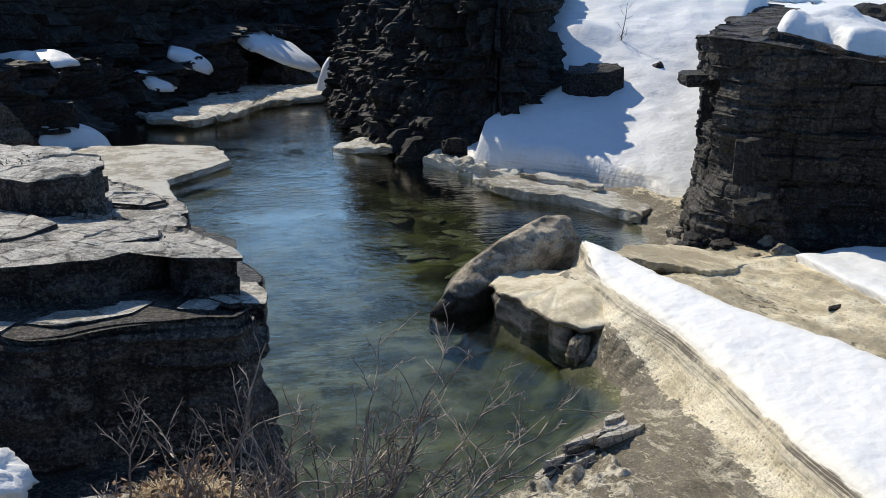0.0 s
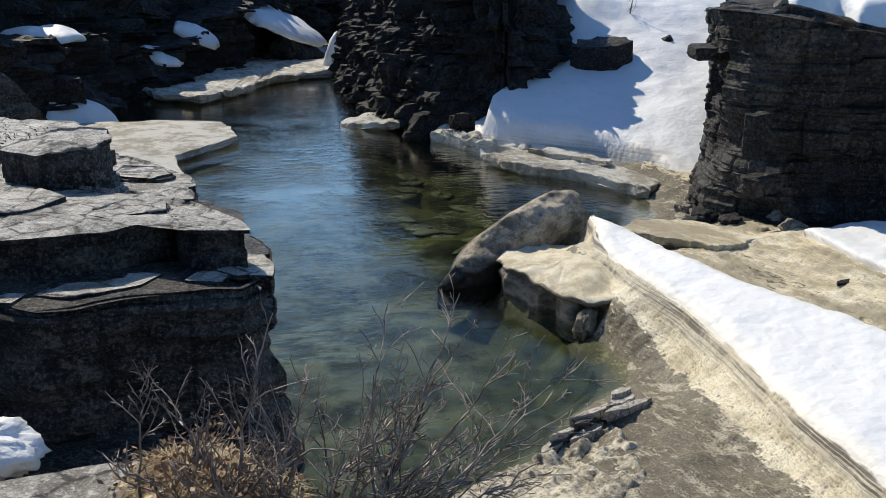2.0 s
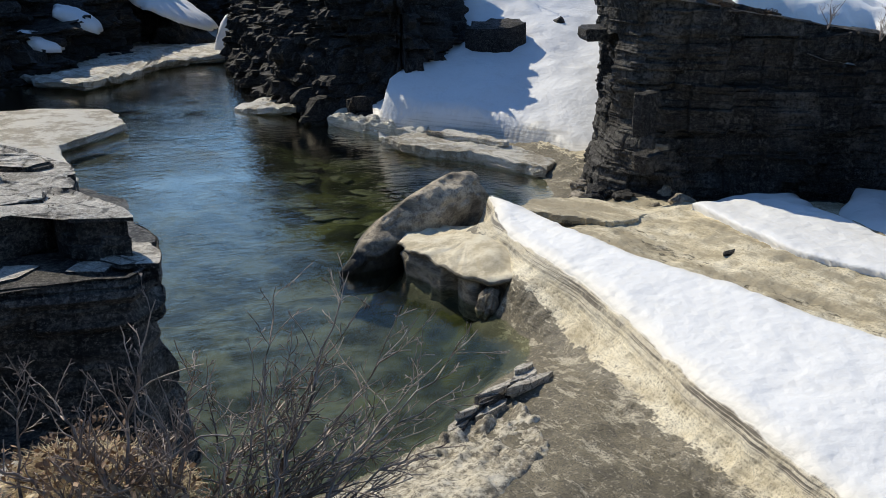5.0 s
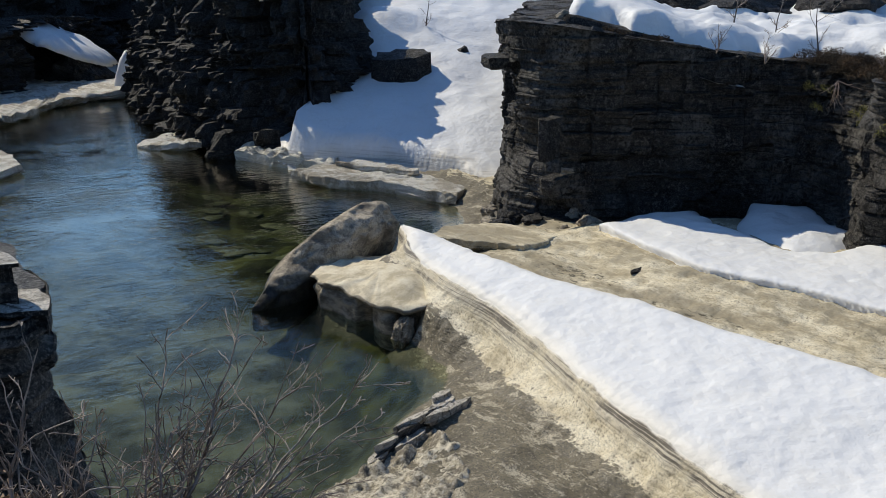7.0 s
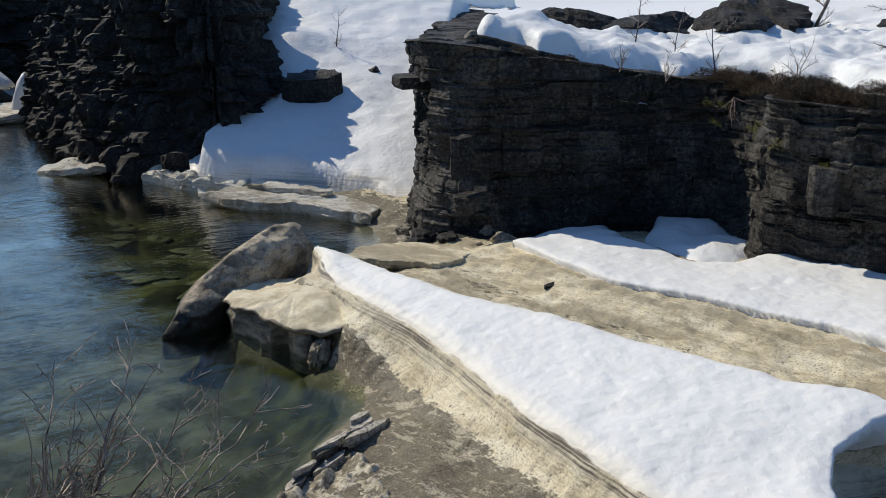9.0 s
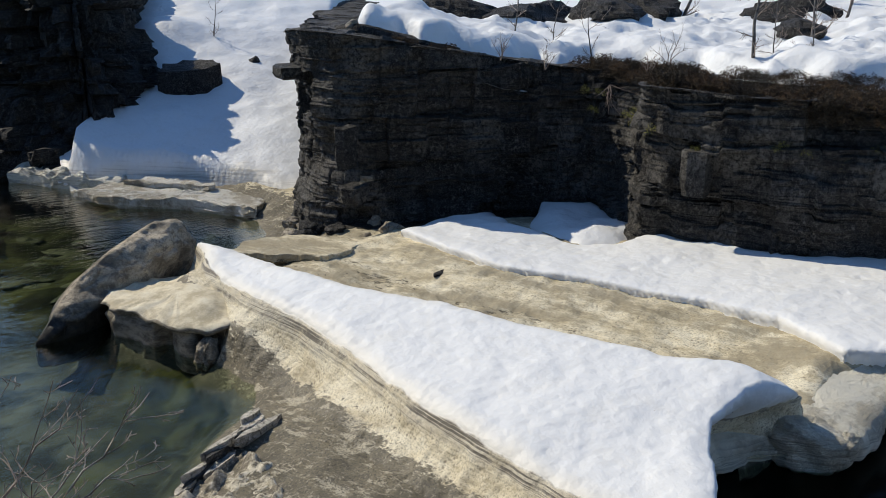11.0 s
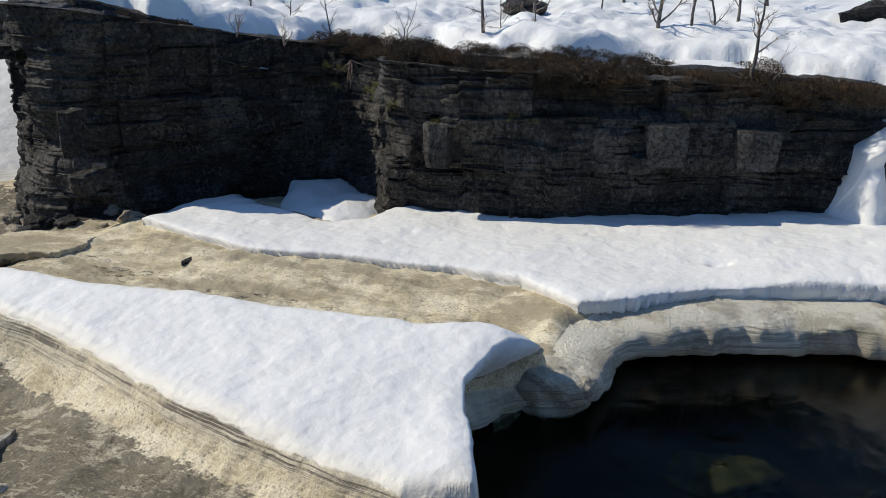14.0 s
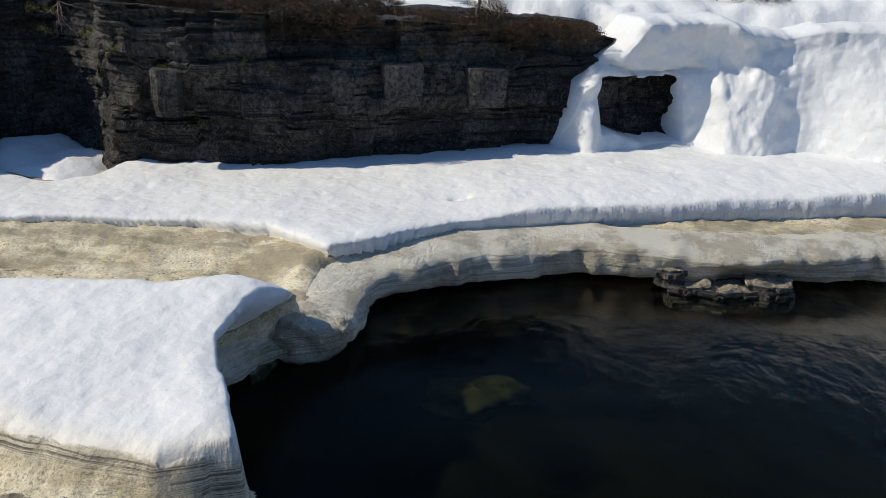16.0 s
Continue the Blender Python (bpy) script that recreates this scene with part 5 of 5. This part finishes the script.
def bedded(name, poly, z0, z1, parent, seed, beds=(0.015, 0.05), jag=0.018, step=0.02, tilt=(0.0, 0.0), lean=0.0, terrace=0.005, cover=ROCK_NEAR):
    """A block of schist split into thin beds with broken, stepped edges; shaded flanks dark and lit top pale, put into
    the materials.
    """
    rng = random.Random(seed)
    o = resampled([(*p, 0) for p in poly], step, 0.0, seed)[:, :2]
    n, c = len(o), o.mean(0)
    t = np.roll(o, -2, 0) - np.roll(o, 2, 0)
    t /= np.linalg.norm(t, axis=1)[:, None] + 1e-9
    out = np.stack([t[:, 1], -t[:, 0]], 1)
    u = np.arange(n) * step
    rings, z = [], z0
    while z < z1 - 0.004:
        top = min(z1, z + rng.uniform(*beds))
        top = z1 if z1 - top < 0.008 else top
        size = rng.uniform(0.05, 0.3)
        cell = np.floor(u / size + 0.5 * vnoise(u * 5, seed + z * 9) + rng.random() * 9)
        off = jag * (2 * hashed(cell, np.full_like(cell, int(z * 500)), np.full_like(cell, seed)) - 1) + rng.uniform(-0.6, 0.3) * jag + lean * (z1 - z)
        off = off + 0.25 * jag * vnoise(u * 30, z * 40, seed)
        for zz in (z + 0.002, top - 0.001):
            rings.append(np.column_stack([o + out * off[:, None], np.full(n, zz)]))
        z = top
    flanks = len(rings)
    rim = rings[-1][:, :2]
    for f in (0.985, 0.96, 0.93, 0.89, 0.85, 0.8, 0.74, 0.68, 0.61, 0.53, 0.45, 0.36, 0.27, 0.17, 0.07):
        xy = c + (rim - c) * f
        rise = terrace * np.floor(3.0 * fbm(xy[:, 0] * 2.2 + xy[:, 1], xy[:, 1] * 4.5, seed + 7, 3)) + 0.25 * terrace * vnoise(xy[:, 0] * 20, xy[:, 1] * 20, seed)
        rings.append(np.column_stack([xy, z1 + rise]))
    V = np.concatenate(rings)
    V[:, 2] += (tilt[0] * (V[:, 0] - c[0]) + tilt[1] * (V[:, 1] - c[1])) * smooth(z0, z1, V[:, 2])
    f = [(r * n + i, r * n + (i + 1) % n, (r + 1) * n + (i + 1) % n, (r + 1) * n + i) for r in range(len(rings) - 1) for i in range(n)]
    f += [tuple((len(rings) - 1) * n + i for i in range(n)), tuple(range(n - 1, -1, -1))]
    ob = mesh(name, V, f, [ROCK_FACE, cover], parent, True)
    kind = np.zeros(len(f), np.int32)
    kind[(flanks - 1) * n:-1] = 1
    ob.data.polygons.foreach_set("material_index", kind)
    return ob


bedded("slab", [(-3.0, 2.70), (-1.56, 2.82), (-1.24, 2.93), (-1.07, 3.15), (-1.03, 3.05), (-0.94, 2.965), (-0.735, 2.97), (-0.79, 3.08), (-1.12, 3.44), (-1.23, 3.51), (-1.56, 3.63), (-2.11, 3.88), (-3.2, 4.1)], 4.92, 5.115, ledge, 3, (0.02, 0.07), 0.014, 0.015, lean=-0.10)
bedded("slab", [(-3.0, 3.05), (-2.2, 3.0), (-1.80, 3.02), (-1.62, 3.16), (-1.58, 3.36), (-1.75, 3.5), (-2.2, 3.62), (-3.1, 3.7)], 5.105, 5.138, ledge, 35, (0.01, 0.02), 0.012, 0.015)
bedded("slab", [(-1.40, 3.20), (-1.26, 3.10), (-1.10, 3.19), (-1.14, 3.33), (-1.33, 3.40)], 5.105, 5.127, ledge, 36, (0.01, 0.02), 0.010, 0.015)
bedded("slab", [(-3.0, 3.6), (-1.6, 3.62), (-1.14, 3.64), (-1.20, 3.90), (-1.27, 4.07), (-1.51, 4.36), (-1.9, 4.7), (-3.2, 5.0)], 4.92, 5.06, ledge, 5, (0.02, 0.06), 0.02, 0.02)
bedded("slab", [(-1.62, 3.98), (-1.42, 3.92), (-1.33, 4.04), (-1.46, 4.2), (-1.66, 4.22)], 5.055, 5.085, ledge, 37, (0.01, 0.02), 0.012, 0.015)
bedded("slab", [(-4.8, 4.3), (-2.3, 4.45), (-2.05, 4.75), (-2.4, 5.45), (-3, 5.6), (-5, 5.7)], 4.9, 5.10, ledge, 6, (0.03, 0.08), 0.03, 0.03)
bedded("rock_block", [(-2.02, 3.74), (-1.80, 3.62), (-1.57, 3.66), (-1.55, 3.80), (-1.60, 3.96), (-1.86, 4.03)], 5.055, 5.285, ledge, 8, (0.03, 0.08), 0.014, 0.015, (0.06, 0.14), 0.05)
# Sunlit bits of the lower step put in as pale slabs on dark floor.
for i, (poly, z1) in enumerate((([(-1.42, 2.70), (-1.28, 2.67), (-1.09, 2.80), (-1.06, 2.92), (-1.24, 2.94), (-1.40, 2.86)], 4.955), ([(-0.94, 2.84), (-0.80, 2.82), (-0.79, 2.95), (-0.92, 2.97)], 4.957), ([(-0.90, 3.0), (-0.76, 2.88), (-0.63, 2.86), (-0.65, 3.0), (-0.73, 3.13), (-0.85, 3.17)], 4.965), ([(-2.2, 2.60), (-1.75, 2.61), (-1.62, 2.68), (-1.66, 2.8), (-2.2, 2.84)], 4.965), ([(-1.58, 2.64), (-1.46, 2.62), (-1.45, 2.72), (-1.57, 2.74)], 4.955))):
    bedded("slab", poly, 4.88, z1, ledge, 60 + i, (0.012, 0.03), 0.010, 0.012, (0.03, -0.04), 0.0, 0.003)
for i, (x, y, w, d, z0, z1) in enumerate(((14.72, 2.95, 0.42, 0.36, -0.3, 0.16), (15.0, 2.35, 0.6, 0.40, -0.3, 0.12), (15.35, 1.7, 0.5, 0.36, -0.3, 0.22), (14.62, 3.25, 0.3, 0.24, 0.05, 0.36))):
    ca, sa = math.cos(radians(-58)), math.sin(radians(-58))
    poly = [(x + p * w * ca - q * d * sa, y + p * w * sa + q * d * ca) for p, q in ((-1, -0.7), (-0.3, -1), (0.7, -0.8), (1, 0.2), (0.5, 1), (-0.8, 0.8))]
    tagged(bedded("pool_rock", poly, z0, z1, None, 200 + i, (0.03, 0.09), 0.05, 0.04, (0.03, 0.02), 0.0, 0.02, PALE), "layered tan and black rock at the side pool's rim", "rock", "rocks at the side pool")
outcrop_w = tagged(cliff("rock_outcrop", [(-9, 6.9, 1, 5.8), (-5.2, 7.9, 1, 5.7), (-4.55, 8.3, 1, 5.45), (-4.2, 8.6, 1, 4.9), (-3.95, 8.95, 1, 4.35), (-4.4, 9.8, 1, 4.3), (-8, 11.4, 1, 4.6)], 0.06, (0.08, 0.2), 41, 0.12, -0.05, big=0.1, mat=ROCK_FACE), "dark layered outcrop on the near bank", "rock outcrop", kind="structure")
tagged(lump("snow_patch", (-1.40, 2.24, 4.64), (0.155, 0.12, 0.085), (0, 14, 15), SNOW, 77, res=24, rough=0.35), "leftover snow patch below the near ledge", "snow patch")


# ---------------------------------------------------------------- plants
def tubes(name, paths, mat, parent=None, sides=5):
    """Tapering round stems: each path is a list of (point, radius)."""
    V, F = [], []
    for path in paths:
        base = len(V)
        for i, (p, r) in enumerate(path):
            a, b = Vector(path[max(0, i - 1)][0]), Vector(path[min(len(path) - 1, i + 1)][0])
            t = (b - a).normalized() if (b - a).length > 1e-6 else Vector((0, 0, 1))
            e = t.orthogonal().normalized()
            g = t.cross(e)
            for s in range(sides):
                w = 2 * math.pi * s / sides
                V.append(tuple(Vector(p) + r * (math.cos(w) * e + math.sin(w) * g)))
        for i in range(len(path) - 1):
            for s in range(sides):
                F.append((base + i * sides + s, base + i * sides + (s + 1) % sides, base + (i + 1) * sides + (s + 1) % sides, base + (i + 1) * sides + s))
    return mesh(name, V, F, mat, parent)


def wander(rng, at, way, length, r0, r1, steps, crook, lift=0.0):
    p, d, out = Vector(at), Vector(way).normalized(), []
    for i in range(steps + 1):
        out.append((p.copy(), r0 + (r1 - r0) * i / steps))
        d = (d + Vector((rng.gauss(0, crook), rng.gauss(0, crook), rng.gauss(0, crook) + lift))).normalized()
        p = p + d * (length / steps)
    return out


def branching(rng, path, count, share, r1, crook, depth, spread=0.9, lift=0.03, start=0.25):
    """Side twigs along a stem, and twigs on those."""
    out = []
    n = len(path)
    total = sum((Vector(path[i + 1][0]) - Vector(path[i][0])).length for i in range(n - 1))
    for _ in range(count):
        i = rng.randrange(int(n * start), n - 1)
        p, r = path[i]
        d = (Vector(path[i + 1][0]) - Vector(p)).normalized()
        side = Vector((rng.gauss(0, 1), rng.gauss(0, 1), rng.gauss(0, 0.7)))
        side = (side - side.dot(d) * d).normalized()
        L = total * share * rng.uniform(0.4, 1.0) * (1.1 - i / n * 0.6)
        sub = wander(rng, p, d + side * spread * rng.uniform(0.5, 1.1), L, min(r * 0.6, r), r1, 6, crook, lift)
        out.append(sub)
        if depth > 1:
            out += branching(rng, sub, max(2, count // 3), share * 0.95, r1, crook, depth - 1, spread, lift)
    return out


def reaching(root_at, tips, seed):
    """A willow whose long crooked branches lean out over the water."""
    rng = random.Random(seed)
    root = tagged(new("willow_shrub"), "bare grey-brown willow shrub leaning over the water", "shrub")
    root.location = root_at
    more = [(root_at[0] + rng.uniform(-0.25, 0.5), root_at[1] + rng.uniform(0.05, 0.3), root_at[2] + rng.uniform(0.12, 0.33)) for _ in range(len(tips) // 3)]
    for tip in list(tips) + more:
        b = Vector(tip) - Vector(root_at)
        a = Vector((rng.gauss(0, 0.06), rng.gauss(0, 0.03), -0.04))
        m = a.lerp(b, 0.5) + Vector((rng.gauss(0, 0.04), rng.gauss(0, 0.03), rng.uniform(-0.06, 0.07)))
        r = rng.uniform(0.0050, 0.0085)
        main, kink = [], Vector((0, 0, 0))
        for i in range(17):
            f = i / 16
            kink += Vector((rng.gauss(0, 0.009), rng.gauss(0, 0.008), rng.gauss(0, 0.009)))
            main.append(((1 - f) ** 2 * a + 2 * f * (1 - f) * m + f * f * b + kink, r + (0.0013 - r) * f))
        tubes("stem", [main] + branching(rng, main, 11, 0.40, 0.0012, 0.15, 3, 0.95, -0.01, 0.22), TWIG, root, 4)
    return root


reaching((-0.22, 1.62, 4.70), [(-0.08, 2.00, 5.22), (0.24, 2.02, 5.02), (0.32, 2.00, 5.02), (0.28, 1.95, 4.95), (0.18, 1.90, 4.88), (0.08, 1.95, 4.98), (-0.02, 2.00, 5.09), (0.07, 1.85, 4.85), (-0.21, 1.95, 5.20), (-0.10, 1.90, 5.07), (0.15, 1.90, 5.01), (0.01, 1.85, 4.94), (0.27, 1.85, 4.84), (-0.03, 1.80, 4.81), (0.12, 1.80, 4.78), (-0.16, 1.95, 5.11), (-0.29, 1.90, 5.08)], 5)
reaching((-0.40, 1.64, 4.73), [(-0.38, 1.90, 5.16), (-0.45, 1.88, 5.10), (-0.26, 1.85, 5.04), (-0.34, 1.90, 4.99), (-0.14, 1.88, 4.99), (-0.51, 1.85, 5.04), (-0.21, 1.80, 4.94), (-0.02, 1.90, 5.01)], 6)
reaching((-0.56, 1.68, 4.76), [(-0.57, 1.88, 5.03), (-0.68, 1.85, 5.02), (-0.75, 1.85, 5.00), (-0.49, 1.82, 4.97), (-0.63, 1.86, 4.95), (-0.80, 1.80, 4.92), (-0.39, 1.85, 4.95)], 9)


def tussock(at, size, count, seed, spread=1.0):
    rng = random.Random(seed)
    paths = []
    for _ in range(count):
        a, r = rng.uniform(0, 2 * math.pi), size * math.sqrt(rng.random()) * 0.55
        p = (at[0] + r * math.cos(a) * 1.3, at[1] + r * math.sin(a), at[2] - 0.03 + 0.06 * (1 - r / size))
        way = (math.cos(a) * spread + rng.gauss(0, 0.5), math.sin(a) * spread + rng.gauss(0, 0.5), rng.uniform(0.05, 0.6))
        paths.append(wander(rng, p, way, rng.uniform(0.5, 1.0) * size * 0.55, 0.0016, 0.0005, 4, 0.2, -0.22))
    return tagged(tubes("grass_tussock", paths, STRAW, None, 3), "dry straw-coloured grass tussock under the willow", "grass", kind="stuff")


for x, y, z, r in ((-0.66, 1.90, 4.715, 0.14), (-0.52, 1.80, 4.715, 0.13), (-0.45, 1.68, 4.725, 0.10)):
    tagged(lump("grass_mound", (x, y, z), (r * 1.2, r, 0.07), (0, 0, 20), STRAW, int(x * 100) % 50, res=30, rough=0.4), "matted pale dry grass on the near bank", "grass", kind="stuff")
tussock((-0.66, 1.90, 4.76), 0.17, 3600, 3)
tussock((-0.52, 1.80, 4.76), 0.17, 3200, 4)
tussock((-0.44, 1.68, 4.78), 0.13, 1500, 5)
tagged(slab("flat_rock", [(-1.6, 1.2), (-0.8, 1.2), (-0.35, 1.3), (-0.25, 1.6), (-0.4, 1.85), (-0.75, 2.05), (-1.0, 2.02), (-1.3, 1.9)], 4.3, 4.72, ROCK_NEAR, None, 0.06, 0.04, 15, 0.01), "pale flat rock at the near bank's edge", "rock")


def birch(at, height, seed, lean=0.12, r=0.055):
    rng = random.Random(seed)
    root = tagged(new("birch"), "bare crooked mountain birch standing in snow", "tree", "birches on the far bank")
    root.location = at
    way = (rng.gauss(0, lean), rng.gauss(0, lean), 1)
    trunk = wander(rng, (0, 0, -0.4), way, height + 0.4, r, r * 0.22, 14, 0.07, 0.05)
    tubes("trunk", [trunk], BARK, root, 7)
    for i in range(9):
        j = rng.randrange(2, 13)
        p, rr = trunk[j]
        a = rng.uniform(0, 6.28)
        limb = wander(rng, p, (math.cos(a), math.sin(a), rng.uniform(0.2, 0.9)), height * rng.uniform(0.2, 0.45), rr * 0.55, 0.004, 8, 0.13, 0.05)
        tubes("limb", [limb] + branching(rng, limb, 7, 0.5, 0.002, 0.15, 2), TWIG, root, 4)
    return root


def snow_level(x, y):
    return float(snow_e_z(np.array([float(x)]), np.array([float(y)]))[0])


for i, (x, y, h, r) in enumerate([(15.6, 15.0, 2.6, 0.05), (18.6, 16.0, 2.2, 0.035), (19.4, 12.6, 3.0, 0.06), (19.9, 11.9, 2.6, 0.045), (20.4, 11.6, 2.4, 0.035), (20.9, 15.5, 2.0, 0.03), (14.2, 19.0, 2.2, 0.04), (12.9, 21.5, 1.6, 0.03), (24, 17, 3.0, 0.06), (26, 13, 3.0, 0.06), (15.9, 14.6, 1.3, 0.02), (17.0, 14.6, 1.5, 0.022), (22.6, 12.2, 2.4, 0.05), (13.4, 20.2, 1.2, 0.02), (23.5, 8.0, 2.0, 0.04), (25.5, 5.5, 2.2, 0.045), (24.5, 20, 2.6, 0.06), (28, 24, 3, 0.07), (22, 25, 3, 0.07)]):
    birch((x, y, snow_level(x, y)), h, 50 + i, 0.12, r)
birch((17.0, 8.65, 4.15), 1.9, 91, 0.25, 0.05)
birch((7.5, 36.8, float(chute_z(np.array([7.5]), np.array([36.8]))[0])), 1.5, 80, 0.05, 0.03)


for i, (x, y, r) in enumerate([(13.6, 26.5, 1.3), (16.2, 25.6, 1.5), (18.4, 24.5, 1.2), (21.2, 18.8, 0.8), (20.5, 26, 1.6), (11.5, 29, 1.4), (24, 22, 1.1), (26, 10, 0.8), (25.5, 3.0, 0.9), (9.3, 24.2, 0.5)]):
    tagged(lump("plateau_rock", (x, y, snow_level(x, y) + 0.02 * r), (r * 1.6, r, r * 0.62), (0, 0, 20 * i), ROCK, 90 + i, rough=0.2, cuts=8, res=18, flat=True), "dark rock bare of snow on the far bank", "rock", "rocks on the far bank")


def shrub(at, size, seed, way=(0, 0, 1)):
    rng = random.Random(seed)
    root = tagged(new("dwarf_shrub"), "bare dwarf birch shrub at the cliff edge", "shrub", "shrubs on the cliff edge")
    root.location = at
    for i in range(5):
        main = wander(rng, (0, 0, -0.1), (way[0] + rng.gauss(0, 0.5), way[1] + rng.gauss(0, 0.5), way[2] + rng.uniform(-0.2, 0.4)), size * rng.uniform(0.6, 1), 0.011, 0.003, 8, 0.14, 0.02)
        tubes("stem", [main] + branching(rng, main, 6, 0.5, 0.0018, 0.15, 2), TWIG, root, 4)
    return root


for i, (x, y, z, sz) in enumerate([(10.5, 18.0, 4.75, 0.7), (11.6, 17.75, 4.5, 0.8), (13.4, 15.4, 4.7, 0.9), (13.0, 15.6, 4.5, 0.7), (17.6, 8.7, 3.9, 1.1), (16.3, 10.2, 4.0, 0.5), (18.4, 7.6, 3.8, 0.6)]):
    shrub((x, y, z), sz, 20 + i)
shrub((12.7, 16.6, 4.2), 1.1, 33, (-0.5, -0.5, -0.7))


def heather(name, spots, size, mat, seed, label):
    """Low matted shrubs: many tiny leaves and stalks over each spot."""
    rng = np.random.RandomState(seed)
    V, F = [], []
    for x, y, z, r in spots:
        for _ in range(int(900 * r * r / 0.12)):
            a, d = rng.uniform(0, 6.28), r * math.sqrt(rng.rand())
            h = 0.42 * r * (1 - (d / r) ** 2) + rng.uniform(-0.06, 0.05) + 0.05 * math.sin(9 * x + 23 * d * math.cos(a)) 
            c = np.array([x + d * math.cos(a), y + d * math.sin(a), z + h])
            e = rng.normal(size=3)
            e /= np.linalg.norm(e)
            g = np.cross(e, rng.normal(size=3))
            g /= np.linalg.norm(g)
            s = size * rng.uniform(0.5, 1.3)
            b = len(V)
            V += [c - e * s, c + g * s * 0.45, c + e * s, c - g * s * 0.45]
            F.append((b, b + 1, b + 2, b + 3))
    return tagged(mesh(name, V, F, mat, None, True), label, "heather", kind="stuff")


EDGE_U, EDGE_Q, EDGE_OUT = along(E_LINE, 0.12)
spots, moss = [], []
rng = random.Random(4)
for qq, oo in zip(EDGE_Q, EDGE_OUT):
    v = qq[0] - 0.5 * qq[1]
    if 3.9 < v < 14.3 and qq[1] > 5:
        for _ in range(4):
            d = rng.uniform(-0.35, 1.5 if v < 6 else 2.2)
            if float(fbm(np.array([qq[0] * 0.8]), np.array([d * 1.5]), 3.0, 3)[0]) < -0.16:
                continue
            x, y = qq[0] - oo[0] * d, qq[1] - oo[1] * d
            spots.append((x, y, qq[3] - 0.02 + 0.06 * max(d, 0) + rng.uniform(-0.12, 0.12), rng.uniform(0.10, 0.46)))
        if v > 7.5:
            for _ in range(2):
                down, push = rng.uniform(-0.05, 0.42), rng.uniform(0.05, 0.32)
                if float(fbm(np.array([qq[0] * 1.1]), np.array([qq[1] * 1.1]), 8.0, 3)[0]) > -0.22:
                    spots.append((qq[0] + oo[0] * push, qq[1] + oo[1] * push, qq[3] - down, rng.uniform(0.12, 0.30)))
        if rng.random() < 0.45 and v > 6:
            spots.append((qq[0] + oo[0] * 0.15, qq[1] + oo[1] * 0.15, qq[3] - rng.uniform(0.1, 0.6), rng.uniform(0.12, 0.25)))
        if rng.random() < 0.12:
            moss.append((qq[0] + oo[0] * 0.22, qq[1] + oo[1] * 0.22, qq[3] - rng.uniform(0.5, 1.2), 0.16))
    elif -1.5 < v < 0.3 and qq[1] > 5 and rng.random() < 0.4:
        spots.append((qq[0] - oo[0] * 0.2, qq[1] - oo[1] * 0.2, qq[3], 0.2))
for i in range(34):
    f, d = rng.random(), rng.uniform(-0.5, 0.45)
    spots.append((16.2 + 2.9 * f - 0.62 * d, 9.45 - 2.7 * f - 0.78 * d, 4.02 - 0.25 * f - 0.55 * max(d, 0) + rng.uniform(-0.08, 0.1), rng.uniform(0.2, 0.42)))
for i in range(16):
    x, y = 22.6 + 1.7 * rng.random(), 4.9 - 1.5 * rng.random()
    spots.append((x, y, snow_level(x, y) + 0.05, rng.uniform(0.2, 0.42)))
heather("heather_mat", spots, 0.019, HEATH, 1, "brown heather and crowberry mat along the cliff edge")
heather("moss_tufts", moss, 0.018, MOSS, 2, "yellow-green moss tufts on dark rock ledges")

heather("heather_tuft", [(-1.0, 3.12, 5.09, 0.07), (-1.03, 3.09, 5.06, 0.05), (-2.3, 4.45, 5.1, 0.22), (-2.1, 4.4, 5.1, 0.12), (-1.45, 3.62, 5.07, 0.07), (-1.92, 3.7, 5.1, 0.05)], 0.008, HEATH, 6, "dark dry heather tufts in the cracks of the ledge")
heather("leaf_litter", [(-0.62, 1.86, 4.77, 0.2), (-0.45, 1.7, 4.77, 0.2), (-0.75, 1.95, 4.74, 0.14), (-0.32, 1.66, 4.75, 0.16), (-0.68, 1.78, 4.76, 0.17), (-0.56, 1.72, 4.78, 0.16), (-0.72, 1.86, 4.76, 0.13)], 0.012, LITTER, 7, "brown dead leaves lying in the dry grass")

for x, y, z, w, h, d, turn in ((15.70, 9.75, 2.78, 0.85, 0.85, 0.45, 47), (15.4, 10.1, 2.36, 0.4, 0.36, 0.4, 47), (17.0, 8.45, 2.7, 0.85, 0.8, 0.45, 46), (14.8, 10.75, 2.75, 0.5, 0.7, 0.3, 44), (12.7, 13.35, 2.6, 0.55, 0.95, 0.35, 62), (6.75, 21.7, 4.3, 0.9, 0.3, 0.6, 95), (7.15, 19.45, 2.6, 0.3, 1.0, 0.3, 60), (7.25, 19.25, 1.5, 0.5, 0.4, 0.35, 60)):
    ca, sa = math.cos(radians(-turn)), math.sin(radians(-turn))
    x, y = x + 0.16 * sa, y - 0.16 * ca
    poly = [(x + u * w / 2 * ca - v * d * sa, y + u * w / 2 * sa + v * d * ca) for u, v in ((-1, -0.8), (-0.4, -1.05), (0.3, -0.95), (0.95, -0.85), (1, 0.8), (0, 1), (-1, 0.9))]
    slab("rock_block", poly, z - h / 2, z + h / 2, ROCK_E, cliff_e, 0.12, 0.03, int(x * 13 + z * 7), 0.02, (0.05, 0.08), 0.97)
